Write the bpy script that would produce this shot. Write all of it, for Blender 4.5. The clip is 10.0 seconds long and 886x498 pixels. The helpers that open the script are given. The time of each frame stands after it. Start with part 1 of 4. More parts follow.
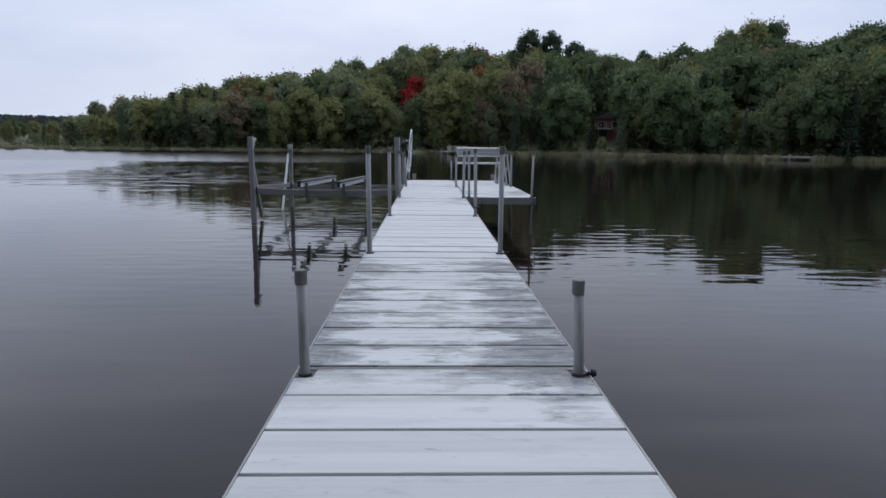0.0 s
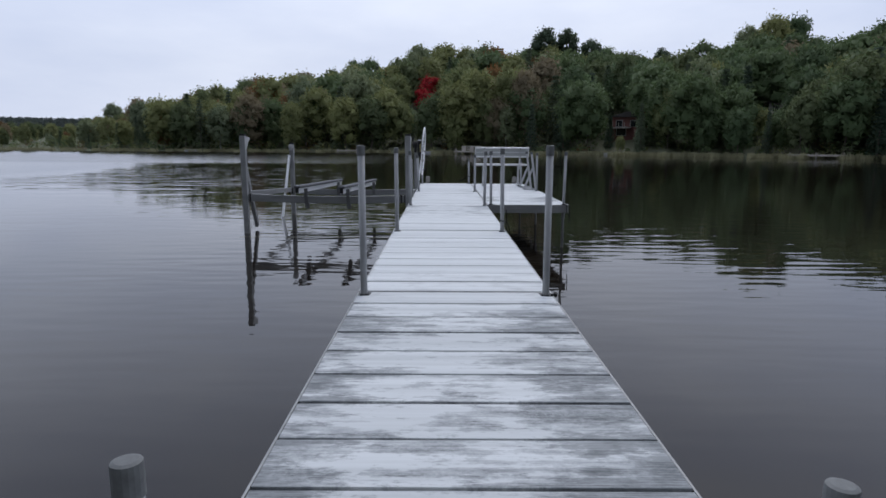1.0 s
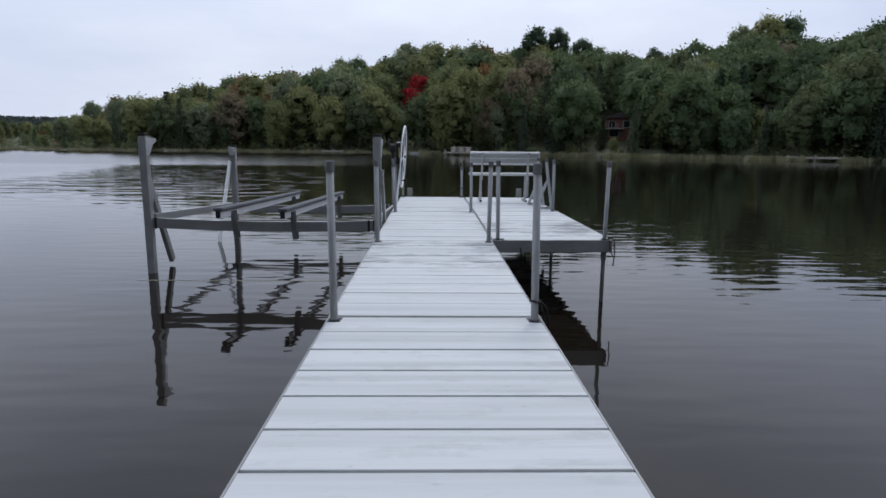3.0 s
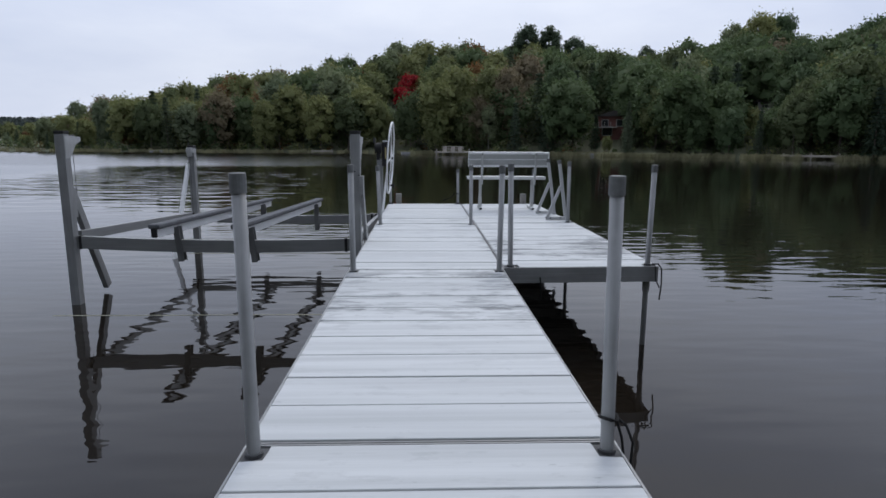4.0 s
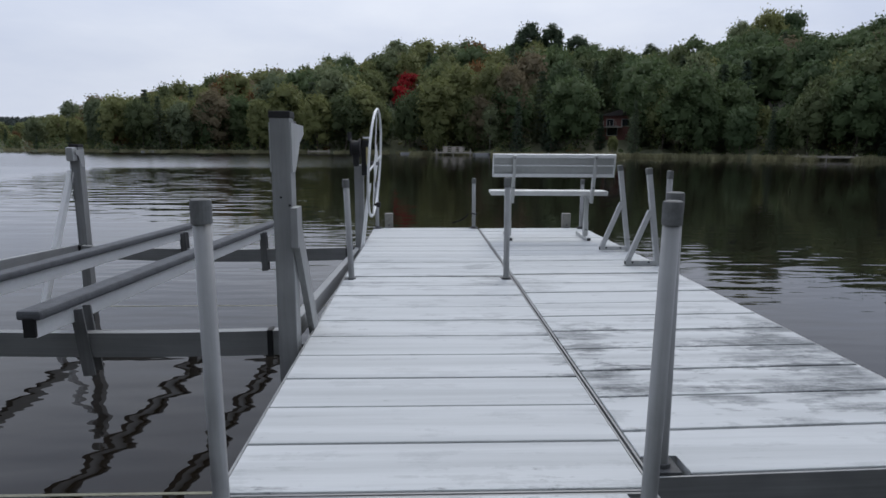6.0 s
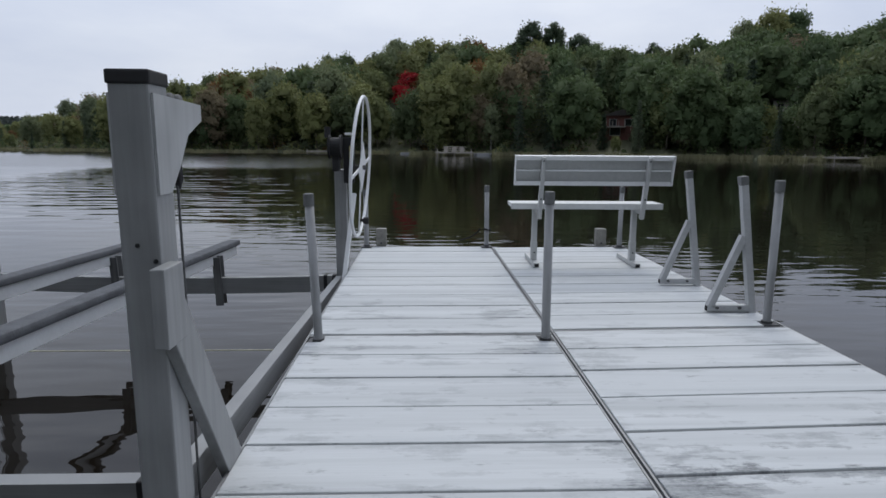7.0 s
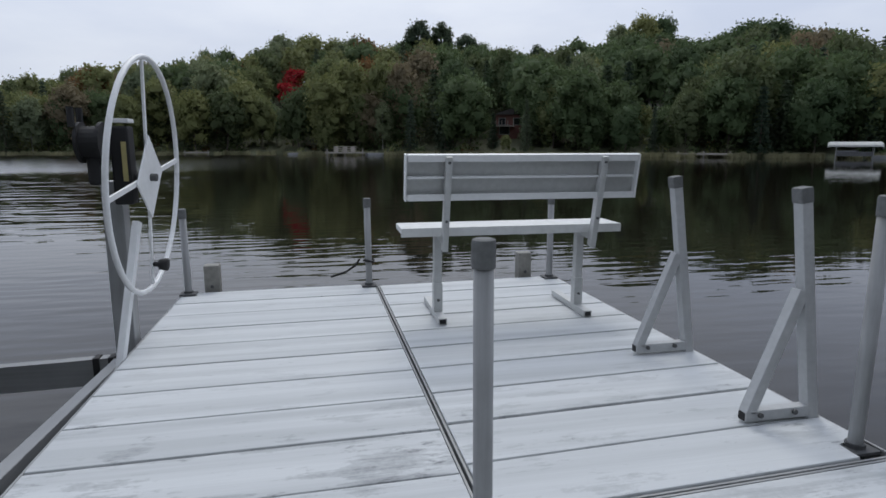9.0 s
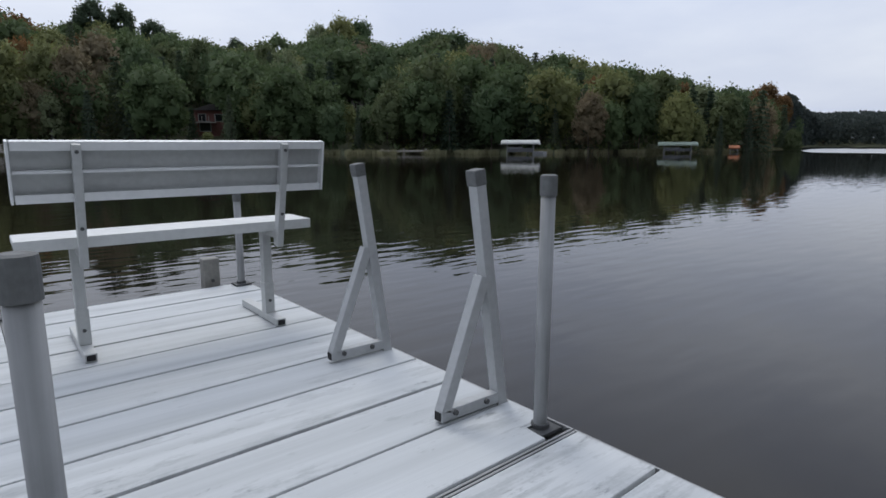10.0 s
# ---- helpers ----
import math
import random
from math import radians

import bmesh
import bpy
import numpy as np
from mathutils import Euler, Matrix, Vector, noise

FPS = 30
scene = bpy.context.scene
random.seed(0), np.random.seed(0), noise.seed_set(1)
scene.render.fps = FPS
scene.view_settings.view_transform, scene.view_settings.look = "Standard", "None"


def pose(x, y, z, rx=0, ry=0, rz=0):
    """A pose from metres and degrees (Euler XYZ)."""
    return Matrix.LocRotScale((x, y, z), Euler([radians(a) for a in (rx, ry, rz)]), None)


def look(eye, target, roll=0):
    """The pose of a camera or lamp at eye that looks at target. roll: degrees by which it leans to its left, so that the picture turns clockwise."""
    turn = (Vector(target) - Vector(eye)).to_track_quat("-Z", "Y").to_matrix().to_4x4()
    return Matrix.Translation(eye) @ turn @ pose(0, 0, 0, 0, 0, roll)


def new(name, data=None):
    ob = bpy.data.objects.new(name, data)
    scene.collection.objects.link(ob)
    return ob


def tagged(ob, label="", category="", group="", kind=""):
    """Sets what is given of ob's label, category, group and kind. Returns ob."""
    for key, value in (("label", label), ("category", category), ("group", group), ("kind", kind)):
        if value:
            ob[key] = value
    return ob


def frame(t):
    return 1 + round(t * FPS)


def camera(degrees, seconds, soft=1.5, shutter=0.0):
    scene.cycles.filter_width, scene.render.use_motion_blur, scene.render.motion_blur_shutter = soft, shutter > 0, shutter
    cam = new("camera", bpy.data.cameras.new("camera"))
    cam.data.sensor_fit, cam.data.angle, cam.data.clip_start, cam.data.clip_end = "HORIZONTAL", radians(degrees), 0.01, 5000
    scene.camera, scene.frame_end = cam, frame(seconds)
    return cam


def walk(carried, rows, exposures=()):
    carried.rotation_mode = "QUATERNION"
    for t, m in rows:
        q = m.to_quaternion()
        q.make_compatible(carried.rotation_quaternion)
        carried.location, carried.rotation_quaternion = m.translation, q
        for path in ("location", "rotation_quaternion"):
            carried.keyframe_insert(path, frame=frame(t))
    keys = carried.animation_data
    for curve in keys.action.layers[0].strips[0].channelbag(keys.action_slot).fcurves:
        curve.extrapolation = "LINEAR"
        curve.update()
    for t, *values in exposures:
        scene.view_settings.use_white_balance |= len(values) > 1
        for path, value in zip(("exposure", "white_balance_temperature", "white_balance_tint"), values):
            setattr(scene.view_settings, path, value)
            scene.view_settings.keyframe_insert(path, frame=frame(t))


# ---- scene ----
cam = camera(73.0, 10.0, soft=1.6)
PATH = [
    (0, (-0.064, -0.589, 1.025), (-0.012, 1.38, 0.681), 0.6),
    (0.5, (-0.084, 0.267, 1.02), (-0.07, 2.237, 0.676), 0.5),
    (1, (-0.083, 1.049, 1.012), (-0.079, 3.019, 0.668), 0.3),
    (1.5, (-0.055, 1.939, 1.02), (-0.03, 3.91, 0.677), 0.3),
    (2, (-0.024, 2.795, 1.047), (0.0, 4.765, 0.703), 0.4),
    (2.5, (-0.015, 3.664, 1.074), (0.014, 5.634, 0.732), 0.5),
    (4, (-0.024, 6.127, 1.067), (0.044, 8.096, 0.723), 0.3),
    (4.5, (-0.019, 6.987, 1.084), (0.057, 8.956, 0.74), 0.3),
    (5, (-0.012, 7.828, 1.072), (0.074, 9.796, 0.729), 0.3),
    (5.5, (-0.034, 8.694, 1.057), (0.039, 10.663, 0.714), 0.2),
    (7, (-0.038, 11.077, 1.032), (0.031, 13.046, 0.689), 0.4),
    (7.5, (0.009, 11.728, 1.05), (0.089, 13.697, 0.706), 0.2),
    (8, (0.083, 12.237, 1.037), (0.26, 14.199, 0.693), 0.2),
    (8.5, (0.153, 12.638, 0.996), (0.418, 14.591, 0.653), 0.1),
    (9, (0.264, 12.919, 1.0), (0.676, 14.846, 0.657), -0.0),
    (9.5, (0.435, 13.125, 0.955), (1.098, 14.981, 0.611), 0.1),
    (10, (0.575, 13.203, 0.942), (1.813, 14.734, 0.593), 0.0),
]
walk(cam, [(t, look(eye, target, roll)) for t, eye, target, roll in PATH],
     exposures=[(0.0, -0.03, 6330, 10), (2.5, 0.02, 6380, 9), (5.0, -0.05, 6510, 8.5), (7.5, -0.09, 6590, 7), (9.0, -0.08, 6590, 7), (10.0, -0.02, 6580, 7.5)])

# ---------------------------------------------------------------- sky and sun: an overcast afternoon
WATER_Z = -0.76
SUN_ELEV, SUN_ROT = radians(51), radians(16)

world = bpy.data.worlds.new("overcast_sky")
scene.world = world
world.use_nodes = True
wn, wl = world.node_tree.nodes, world.node_tree.links
wn.clear()
w_out = wn.new("ShaderNodeOutputWorld")
w_bg = wn.new("ShaderNodeBackground")
w_sky = wn.new("ShaderNodeTexSky")
w_sky.sky_type = "NISHITA"
w_sky.sun_disc = False
w_sky.sun_elevation, w_sky.sun_rotation = SUN_ELEV, SUN_ROT
w_sky.air_density, w_sky.dust_density = 1.0, 4.0
w_co = wn.new("ShaderNodeTexCoord")
w_map = wn.new("ShaderNodeMapping")
w_map.inputs["Scale"].default_value = (1.0, 1.0, 3.2)
w_noise = wn.new("ShaderNodeTexNoise")
w_noise.inputs["Scale"].default_value = 2.3
w_noise.inputs["Detail"].default_value = 6.0
w_noise.inputs["Roughness"].default_value = 0.52
w_ramp = wn.new("ShaderNodeValToRGB")
w_ramp.color_ramp.elements[0].position, w_ramp.color_ramp.elements[1].position = 0.32, 0.66
w_ramp.color_ramp.elements[0].color = (6.0, 6.65, 8.5, 1)
w_ramp.color_ramp.elements[1].color = (7.8, 8.3, 9.7, 1)
w_mix = wn.new("ShaderNodeMixRGB")
w_mix.inputs["Fac"].default_value = 0.93
wl.new(w_co.outputs["Generated"], w_map.inputs["Vector"])
wl.new(w_map.outputs["Vector"], w_noise.inputs["Vector"])
wl.new(w_noise.outputs["Fac"], w_ramp.inputs["Fac"])
wl.new(w_sky.outputs["Color"], w_mix.inputs["Color1"])
wl.new(w_ramp.outputs["Color"], w_mix.inputs["Color2"])
# An overcast sky is brighter overhead than near the horizon.
w_sep = wn.new("ShaderNodeSeparateXYZ")
w_up = wn.new("ShaderNodeMapRange")
w_up.inputs[1].default_value, w_up.inputs[2].default_value = 0.12, 0.6
w_up.inputs[3].default_value, w_up.inputs[4].default_value = 1.0, 1.34
w_bright = wn.new("ShaderNodeVectorMath")
w_bright.operation = "SCALE"
wl.new(w_co.outputs["Generated"], w_sep.inputs[0])
wl.new(w_sep.outputs["Z"], w_up.inputs[0])
wl.new(w_mix.outputs["Color"], w_bright.inputs[0])
# The cloud is brightest ahead, round the hidden sun, and duller behind.
w_ahead = wn.new("ShaderNodeMapRange")
w_ahead.inputs[1].default_value, w_ahead.inputs[2].default_value = -0.8, 0.4
w_ahead.inputs[3].default_value, w_ahead.inputs[4].default_value = 0.72, 1.0
w_both = wn.new("ShaderNodeMath")
w_both.operation = "MULTIPLY"
wl.new(w_sep.outputs["Y"], w_ahead.inputs[0])
wl.new(w_up.outputs[0], w_both.inputs[0])
wl.new(w_ahead.outputs[0], w_both.inputs[1])
wl.new(w_both.outputs[0], w_bright.inputs["Scale"])
wl.new(w_bright.outputs["Vector"], w_bg.inputs["Color"])
w_bg.inputs["Strength"].default_value = 0.1
wl.new(w_bg.outputs["Background"], w_out.inputs["Surface"])

sun_data = bpy.data.lights.new("sun", "SUN")
sun_data.energy, sun_data.angle, sun_data.color = 0.95, radians(20), (1.0, 0.97, 0.93)
sun = new("sun", sun_data)
sun.matrix_world = look((20, 70, 92), (0, 0, 0))

# ---------------------------------------------------------------- materials
def material(name, rough=0.6, metal=0.0):
    """A node material and a small kit to wire it."""
    m = bpy.data.materials.new(name)
    m.use_nodes = True
    n, l = m.node_tree.nodes, m.node_tree.links
    b = n["Principled BSDF"]
    b.inputs["Roughness"].default_value, b.inputs["Metallic"].default_value = rough, metal
    return m, n, l, b


def place(n, l, scale=(1, 1, 1), source="Position"):
    """Coordinates in metres: the world's (Position) or the thing's own (Object)."""
    mp = n.new("ShaderNodeMapping")
    mp.inputs["Scale"].default_value = scale
    if source == "Position":
        l.new(n.new("ShaderNodeNewGeometry").outputs["Position"], mp.inputs["Vector"])
    else:
        l.new(n.new("ShaderNodeTexCoord").outputs["Object"], mp.inputs["Vector"])
    return mp.outputs["Vector"]


def noisy(n, l, vector, scale, detail=4.0, rough=0.55):
    t = n.new("ShaderNodeTexNoise")
    t.inputs["Scale"].default_value, t.inputs["Detail"].default_value, t.inputs["Roughness"].default_value = scale, detail, rough
    l.new(vector, t.inputs["Vector"])
    return t.outputs["Fac"]


def ramp(n, l, fac, stops):
    r = n.new("ShaderNodeValToRGB")
    e = r.color_ramp.elements
    while len(e) < len(stops):
        e.new(0.5)
    for el, (p, c) in zip(e, stops):
        el.position = p
        el.color = (*c, 1) if isinstance(c, tuple) else (c, c, c, 1)
    l.new(fac, r.inputs["Fac"])
    return r.outputs["Color"]


def mixed(n, l, fac, a, b, mode="MIX"):
    x = n.new("ShaderNodeMixRGB")
    x.blend_type = mode
    for sock, v in (("Fac", fac), ("Color1", a), ("Color2", b)):
        if isinstance(v, (int, float)):
            x.inputs[sock].default_value = v if sock == "Fac" else (v, v, v, 1)
        elif isinstance(v, tuple):
            x.inputs[sock].default_value = (*v, 1)
        else:
            l.new(v, x.inputs[sock])
    return x.outputs["Color"]


def maths(n, l, op, a, b=0.0):
    x = n.new("ShaderNodeMath")
    x.operation = op
    for sock, v in zip(x.inputs, (a, b)):
        if isinstance(v, (int, float)):
            sock.default_value = v
        else:
            l.new(v, sock)
    return x.outputs[0]


def relief(n, l, b, height, strength=0.3, distance=0.01):
    x = n.new("ShaderNodeBump")
    x.inputs["Strength"].default_value, x.inputs["Distance"].default_value = strength, distance
    l.new(height, x.inputs["Height"])
    l.new(x.outputs["Normal"], b.inputs["Normal"])


def simple(name, colour, rough=0.6, metal=0.0, grain=30.0, spread=0.25, bump=0.15):
    """A plain surface with two scales of tone and a fine relief."""
    m, n, l, b = material(name, rough, metal)
    v = place(n, l)
    fine, broad = noisy(n, l, v, grain, 5), noisy(n, l, v, grain * 0.09, 3)
    lo, hi = tuple(c * (1 - spread) for c in colour), tuple(min(1, c * (1 + spread)) for c in colour)
    c = mixed(n, l, 0.5, ramp(n, l, fine, [(0.3, lo), (0.7, hi)]), ramp(n, l, broad, [(0.3, lo), (0.7, hi)]))
    l.new(c, b.inputs["Base Color"])
    relief(n, l, b, fine, bump, 0.004)
    return m


def deck_panel_material():
    """Off-white coated boards, streaked grey along their length and at their ends where mildew has taken hold."""
    m, n, l, b = material("weathered_deck_panel", 0.72)
    info = n.new("ShaderNodeObjectInfo")
    own = n.new("ShaderNodeVectorMath")
    own.operation = "ADD"
    shift = n.new("ShaderNodeCombineXYZ")
    l.new(maths(n, l, "MULTIPLY", info.outputs["Random"], 43.0), shift.inputs[0])
    l.new(maths(n, l, "MULTIPLY", info.outputs["Random"], 91.0), shift.inputs[1])
    local = n.new("ShaderNodeTexCoord").outputs["Object"]
    l.new(local, own.inputs[0]), l.new(shift.outputs[0], own.inputs[1])

    def grained(sx, sy):
        """Coordinates of the single board, stretched along its grain."""
        mp = n.new("ShaderNodeMapping")
        mp.inputs["Scale"].default_value = (sx, sy, 1)
        l.new(own.outputs[0], mp.inputs["Vector"])
        return mp.outputs["Vector"]

    streak = noisy(n, l, grained(0.55, 15), 1.5, 7, 0.66)
    bands = noisy(n, l, grained(0.22, 7), 1.3, 4, 0.55)
    blotch = noisy(n, l, grained(1.9, 4.2), 1.7, 9, 0.68)
    fine = noisy(n, l, grained(3.0, 110), 1.4, 4, 0.6)
    speck = noisy(n, l, grained(1, 1), 60, 4, 0.7)
    mould = noisy(n, l, grained(3.2, 9), 1.5, 10, 0.76)
    sep, mine = n.new("ShaderNodeSeparateXYZ"), n.new("ShaderNodeSeparateXYZ")
    l.new(n.new("ShaderNodeNewGeometry").outputs["Position"], sep.inputs[0])
    l.new(local, mine.inputs[0])

    def stretch(y0, y1, soft, x0=-9.0, x1=9.0):
        """1 inside a stretch of the dock, falling off softly at its ends."""
        out = None
        for axis, lo, hi in (("Y", y0, y1), ("X", x0, x1)):
            up, down = n.new("ShaderNodeMapRange"), n.new("ShaderNodeMapRange")
            up.interpolation_type = down.interpolation_type = "SMOOTHSTEP"
            up.inputs[1].default_value, up.inputs[2].default_value = lo - soft, lo + soft
            down.inputs[1].default_value, down.inputs[2].default_value = hi - soft, hi + soft
            down.inputs[3].default_value, down.inputs[4].default_value = 1, 0
            l.new(sep.outputs[axis], up.inputs[0]), l.new(sep.outputs[axis], down.inputs[0])
            both = maths(n, l, "MULTIPLY", up.outputs[0], down.outputs[0])
            out = both if out is None else maths(n, l, "MULTIPLY", out, both)
        return out

    worn = maths(n, l, "MULTIPLY", stretch(2.0, 4.7, 0.35), 0.145)
    for extra, weight in ((stretch(1.5, 2.8, 0.3, 0.1, 0.7), 0.07), (stretch(9.7, 11.2, 0.3), 0.085), (stretch(11.7, 12.9, 0.3, 0.7, 2.2), 0.15),
                          (stretch(13.9, 14.9, 0.3, -0.7, 0.7), 0.035), (stretch(4.7, 5.9, 0.3), 0.025), (stretch(12.6, 15.2, 0.4), 0.03)):
        worn = maths(n, l, "ADD", worn, maths(n, l, "MULTIPLY", extra, weight))
    ends = n.new("ShaderNodeMapRange")
    ends.interpolation_type = "SMOOTHSTEP"
    ends.inputs[1].default_value, ends.inputs[2].default_value = 0.22, 0.6
    l.new(maths(n, l, "ABSOLUTE", maths(n, l, "ADD", mine.outputs["X"], 0.07)), ends.inputs[0])
    at_ends = maths(n, l, "MULTIPLY", maths(n, l, "MULTIPLY", maths(n, l, "SUBTRACT", ends.outputs[0], 0.25), worn), 1.15)
    heavy = maths(n, l, "MULTIPLY", maths(n, l, "ADD", worn, at_ends), maths(n, l, "ADD", maths(n, l, "MULTIPLY", info.outputs["Random"], 1.0), 0.55))
    amount = maths(n, l, "ADD", maths(n, l, "MULTIPLY", streak, 0.7), maths(n, l, "SUBTRACT", maths(n, l, "MULTIPLY", blotch, 1.25), 0.475))
    amount = maths(n, l, "ADD", amount, heavy)
    zone = noisy(n, l, grained(1.5, 3.6), 1.1, 3, 0.5)
    amount = maths(n, l, "ADD", amount, maths(n, l, "MULTIPLY", maths(n, l, "SUBTRACT", zone, 0.52), maths(n, l, "MULTIPLY", worn, 7.5)))
    amount = maths(n, l, "ADD", amount, maths(n, l, "MULTIPLY", maths(n, l, "SUBTRACT", info.outputs["Random"], 0.5), 0.06))
    mask = ramp(n, l, amount, [(0.590, 0.0), (0.622, 0.42), (0.69, 0.60), (0.82, 1.0)])
    base = mixed(n, l, info.outputs["Random"], (0.545, 0.565, 0.575), (0.605, 0.623, 0.63))
    base = mixed(n, l, maths(n, l, "MULTIPLY", fine, 0.55), base, (0.40, 0.418, 0.425))
    base = mixed(n, l, ramp(n, l, bands, [(0.42, 0.0), (0.66, 0.6)]), base, (0.355, 0.372, 0.38))
    fleck = ramp(n, l, speck, [(0.3, 0.55), (0.6, 0.92)])
    tone = ramp(n, l, maths(n, l, "ADD", maths(n, l, "MULTIPLY", mould, 0.6), maths(n, l, "MULTIPLY", fine, 0.4)), [(0.40, 0.0), (0.60, 1.0)])
    stain = mixed(n, l, tone, (0.25, 0.266, 0.276), (0.045, 0.053, 0.060))
    keen = n.new("ShaderNodeMapRange")
    keen.inputs[1].default_value, keen.inputs[2].default_value, keen.inputs[3].default_value, keen.inputs[4].default_value = 0.0, 0.10, 0.26, 1.0
    l.new(worn, keen.inputs[0])
    patch = mixed(n, l, 1.0, mixed(n, l, 1.0, mask, fleck, "MULTIPLY"), keen.outputs[0], "MULTIPLY")
    edge = n.new("ShaderNodeMapRange")
    edge.interpolation_type = "SMOOTHSTEP"
    edge.inputs[1].default_value, edge.inputs[2].default_value = 0.07, 0.15
    l.new(maths(n, l, "ABSOLUTE", maths(n, l, "SUBTRACT", mine.outputs["Y"], 0.15)), edge.inputs[0])
    rot = maths(n, l, "MULTIPLY", heavy, maths(n, l, "ADD", maths(n, l, "MULTIPLY", edge.outputs[0], 0.55), 0.55))
    spots = ramp(n, l, maths(n, l, "ADD", mould, rot), [(0.62, 0.0), (0.72, 0.7)])
    patch = mixed(n, l, 1.0, patch, spots, "SCREEN")
    l.new(mixed(n, l, patch, base, stain), b.inputs["Base Color"])
    relief(n, l, b, maths(n, l, "ADD", fine, maths(n, l, "MULTIPLY", speck, 0.4)), 0.25, 0.002)
    return m


def metal_material(name, tone, rough, streaks=0.3, runs=(30, 30, 1.5)):
    """Aluminium or zinc gone dull: cloudy, streaked down its height."""
    m, n, l, b = material(name, rough, 0.35)
    cloud, drip = noisy(n, l, place(n, l), 7, 5), noisy(n, l, place(n, l, runs), 1.5, 4)
    c = mixed(n, l, 0.5, ramp(n, l, cloud, [(0.25, tone * (1 - streaks)), (0.75, min(1, tone * (1 + streaks)))]),
              ramp(n, l, drip, [(0.25, tone * (1 - streaks)), (0.75, min(1, tone * (1 + streaks)))]))
    l.new(mixed(n, l, 1.0, c, (0.97, 0.99, 1.0), "MULTIPLY"), b.inputs["Base Color"])
    l.new(ramp(n, l, cloud, [(0.2, rough - 0.1), (0.8, rough + 0.15)]), b.inputs["Roughness"])
    relief(n, l, b, noisy(n, l, place(n, l), 90, 3), 0.08, 0.002)
    return m


def water_material():
    """Brown, peaty lake water: dark body, clear gloss, small wind ripples in two trains, a gust and a ruffled western reach."""
    m, n, l, b = material("lake_water", 0.02)
    b.inputs["IOR"].default_value = 1.333
    sep = n.new("ShaderNodeSeparateXYZ")
    l.new(n.new("ShaderNodeNewGeometry").outputs["Position"], sep.inputs[0])

    def span(axis, lo, hi, v0=0.0, v1=1.0):
        """A value that glides from v0 to v1 between two places."""
        x = n.new("ShaderNodeMapRange")
        x.interpolation_type = "SMOOTHSTEP"
        x.inputs[1].default_value, x.inputs[2].default_value, x.inputs[3].default_value, x.inputs[4].default_value = lo, hi, v0, v1
        l.new(sep.outputs[axis], x.inputs[0])
        return x.outputs[0]

    def times(*some):
        out = some[0]
        for v in some[1:]:
            out = maths(n, l, "MULTIPLY", out, v)
        return out

    def train(turn, along, across, detail=1.0, rough=0.45):
        """Ripples with long crests: waves to the metre along and across them."""
        mp = n.new("ShaderNodeMapping")
        mp.inputs["Rotation"].default_value = (0, 0, radians(turn))
        mp.inputs["Scale"].default_value = (along, across, 1)
        l.new(n.new("ShaderNodeNewGeometry").outputs["Position"], mp.inputs["Vector"])
        return noisy(n, l, mp.outputs["Vector"], 1.0, detail, rough)

    sandy = ramp(n, l, noisy(n, l, place(n, l), 0.15, 2), [(0.3, (0.0085, 0.0062, 0.0044)), (0.7, (0.0125, 0.0092, 0.0064))])
    l.new(mixed(n, l, span("Y", 3.0, 17.0), sandy, (0.0105, 0.0086, 0.0064)), b.inputs["Base Color"])
    lanes = ramp(n, l, noisy(n, l, place(n, l, (0.05, 0.11, 1)), 1.0, 3), [(0.36, 0.5), (0.62, 1.0)])
    h = maths(n, l, "ADD", times(train(12, 1.1, 4.6, 0.5), 0.0084), times(train(-30, 1.5, 4.4, 0.5), 0.0060))
    h = maths(n, l, "ADD", h, times(train(-8, 3.2, 10, 1.0), 0.0022))
    h = times(h, lanes, span("Y", 3.0, 11.0, 0.16, 1.0), span("X", 5.0, 16.0, 1.0, 0.7), span("X", -7.0, -2.5, 0.4, 1.0), span("Y", 19.0, 27.0, 1.0, 0.5))
    # Slow swell left over from a passing boat.
    h = maths(n, l, "ADD", h, times(train(20, 0.18, 0.75), 0.042, span("Y", 0.0, 9.0, 1.0, 0.08)))
    # A patch of wavelets that a gust has raised out on the western water.
    gust = times(span("Y", 19, 30), span("Y", 46, 60, 1, 0), span("X", -2, -7), span("X", -16, -27, 1, 0))
    h = maths(n, l, "ADD", h, times(train(6, 0.45, 1.3, 1.5, 0.5), gust, 0.065))
    bump = n.new("ShaderNodeBump")
    bump.inputs["Strength"].default_value, bump.inputs["Distance"].default_value = 1.0, 1.0
    l.new(h, bump.inputs["Height"])
    # Round that patch, and in a strip beyond it, the wind has ruffled the western reach: its small faces lean towards the near shore.
    near = times(span("Y", 14, 38), span("X", -11.0, -25.0), maths(n, l, "SUBTRACT", 1.0, times(gust, 0.75)))
    wind = maths(n, l, "MAXIMUM", near, times(span("Y", 47, 60), span("X", 0.0, -11.0), span("Y", 85, 112, 1.6, 1.2)))
    normal = bump.outputs["Normal"]
    for way, where in (((0.014, -0.036, 0.0), wind), ((-0.06, -0.025, 0.0), span("X", 95, 150))):    # and so it is in the far eastern bay
        lean, both = n.new("ShaderNodeVectorMath"), n.new("ShaderNodeVectorMath")
        lean.operation, both.operation = "SCALE", "ADD"
        lean.inputs[0].default_value = way
        l.new(where, lean.inputs["Scale"])
        l.new(normal, both.inputs[0]), l.new(lean.outputs[0], both.inputs[1])
        normal = both.outputs[0]
    unit = n.new("ShaderNodeVectorMath")
    unit.operation = "NORMALIZE"
    l.new(normal, unit.inputs[0]), l.new(unit.outputs[0], b.inputs["Normal"])
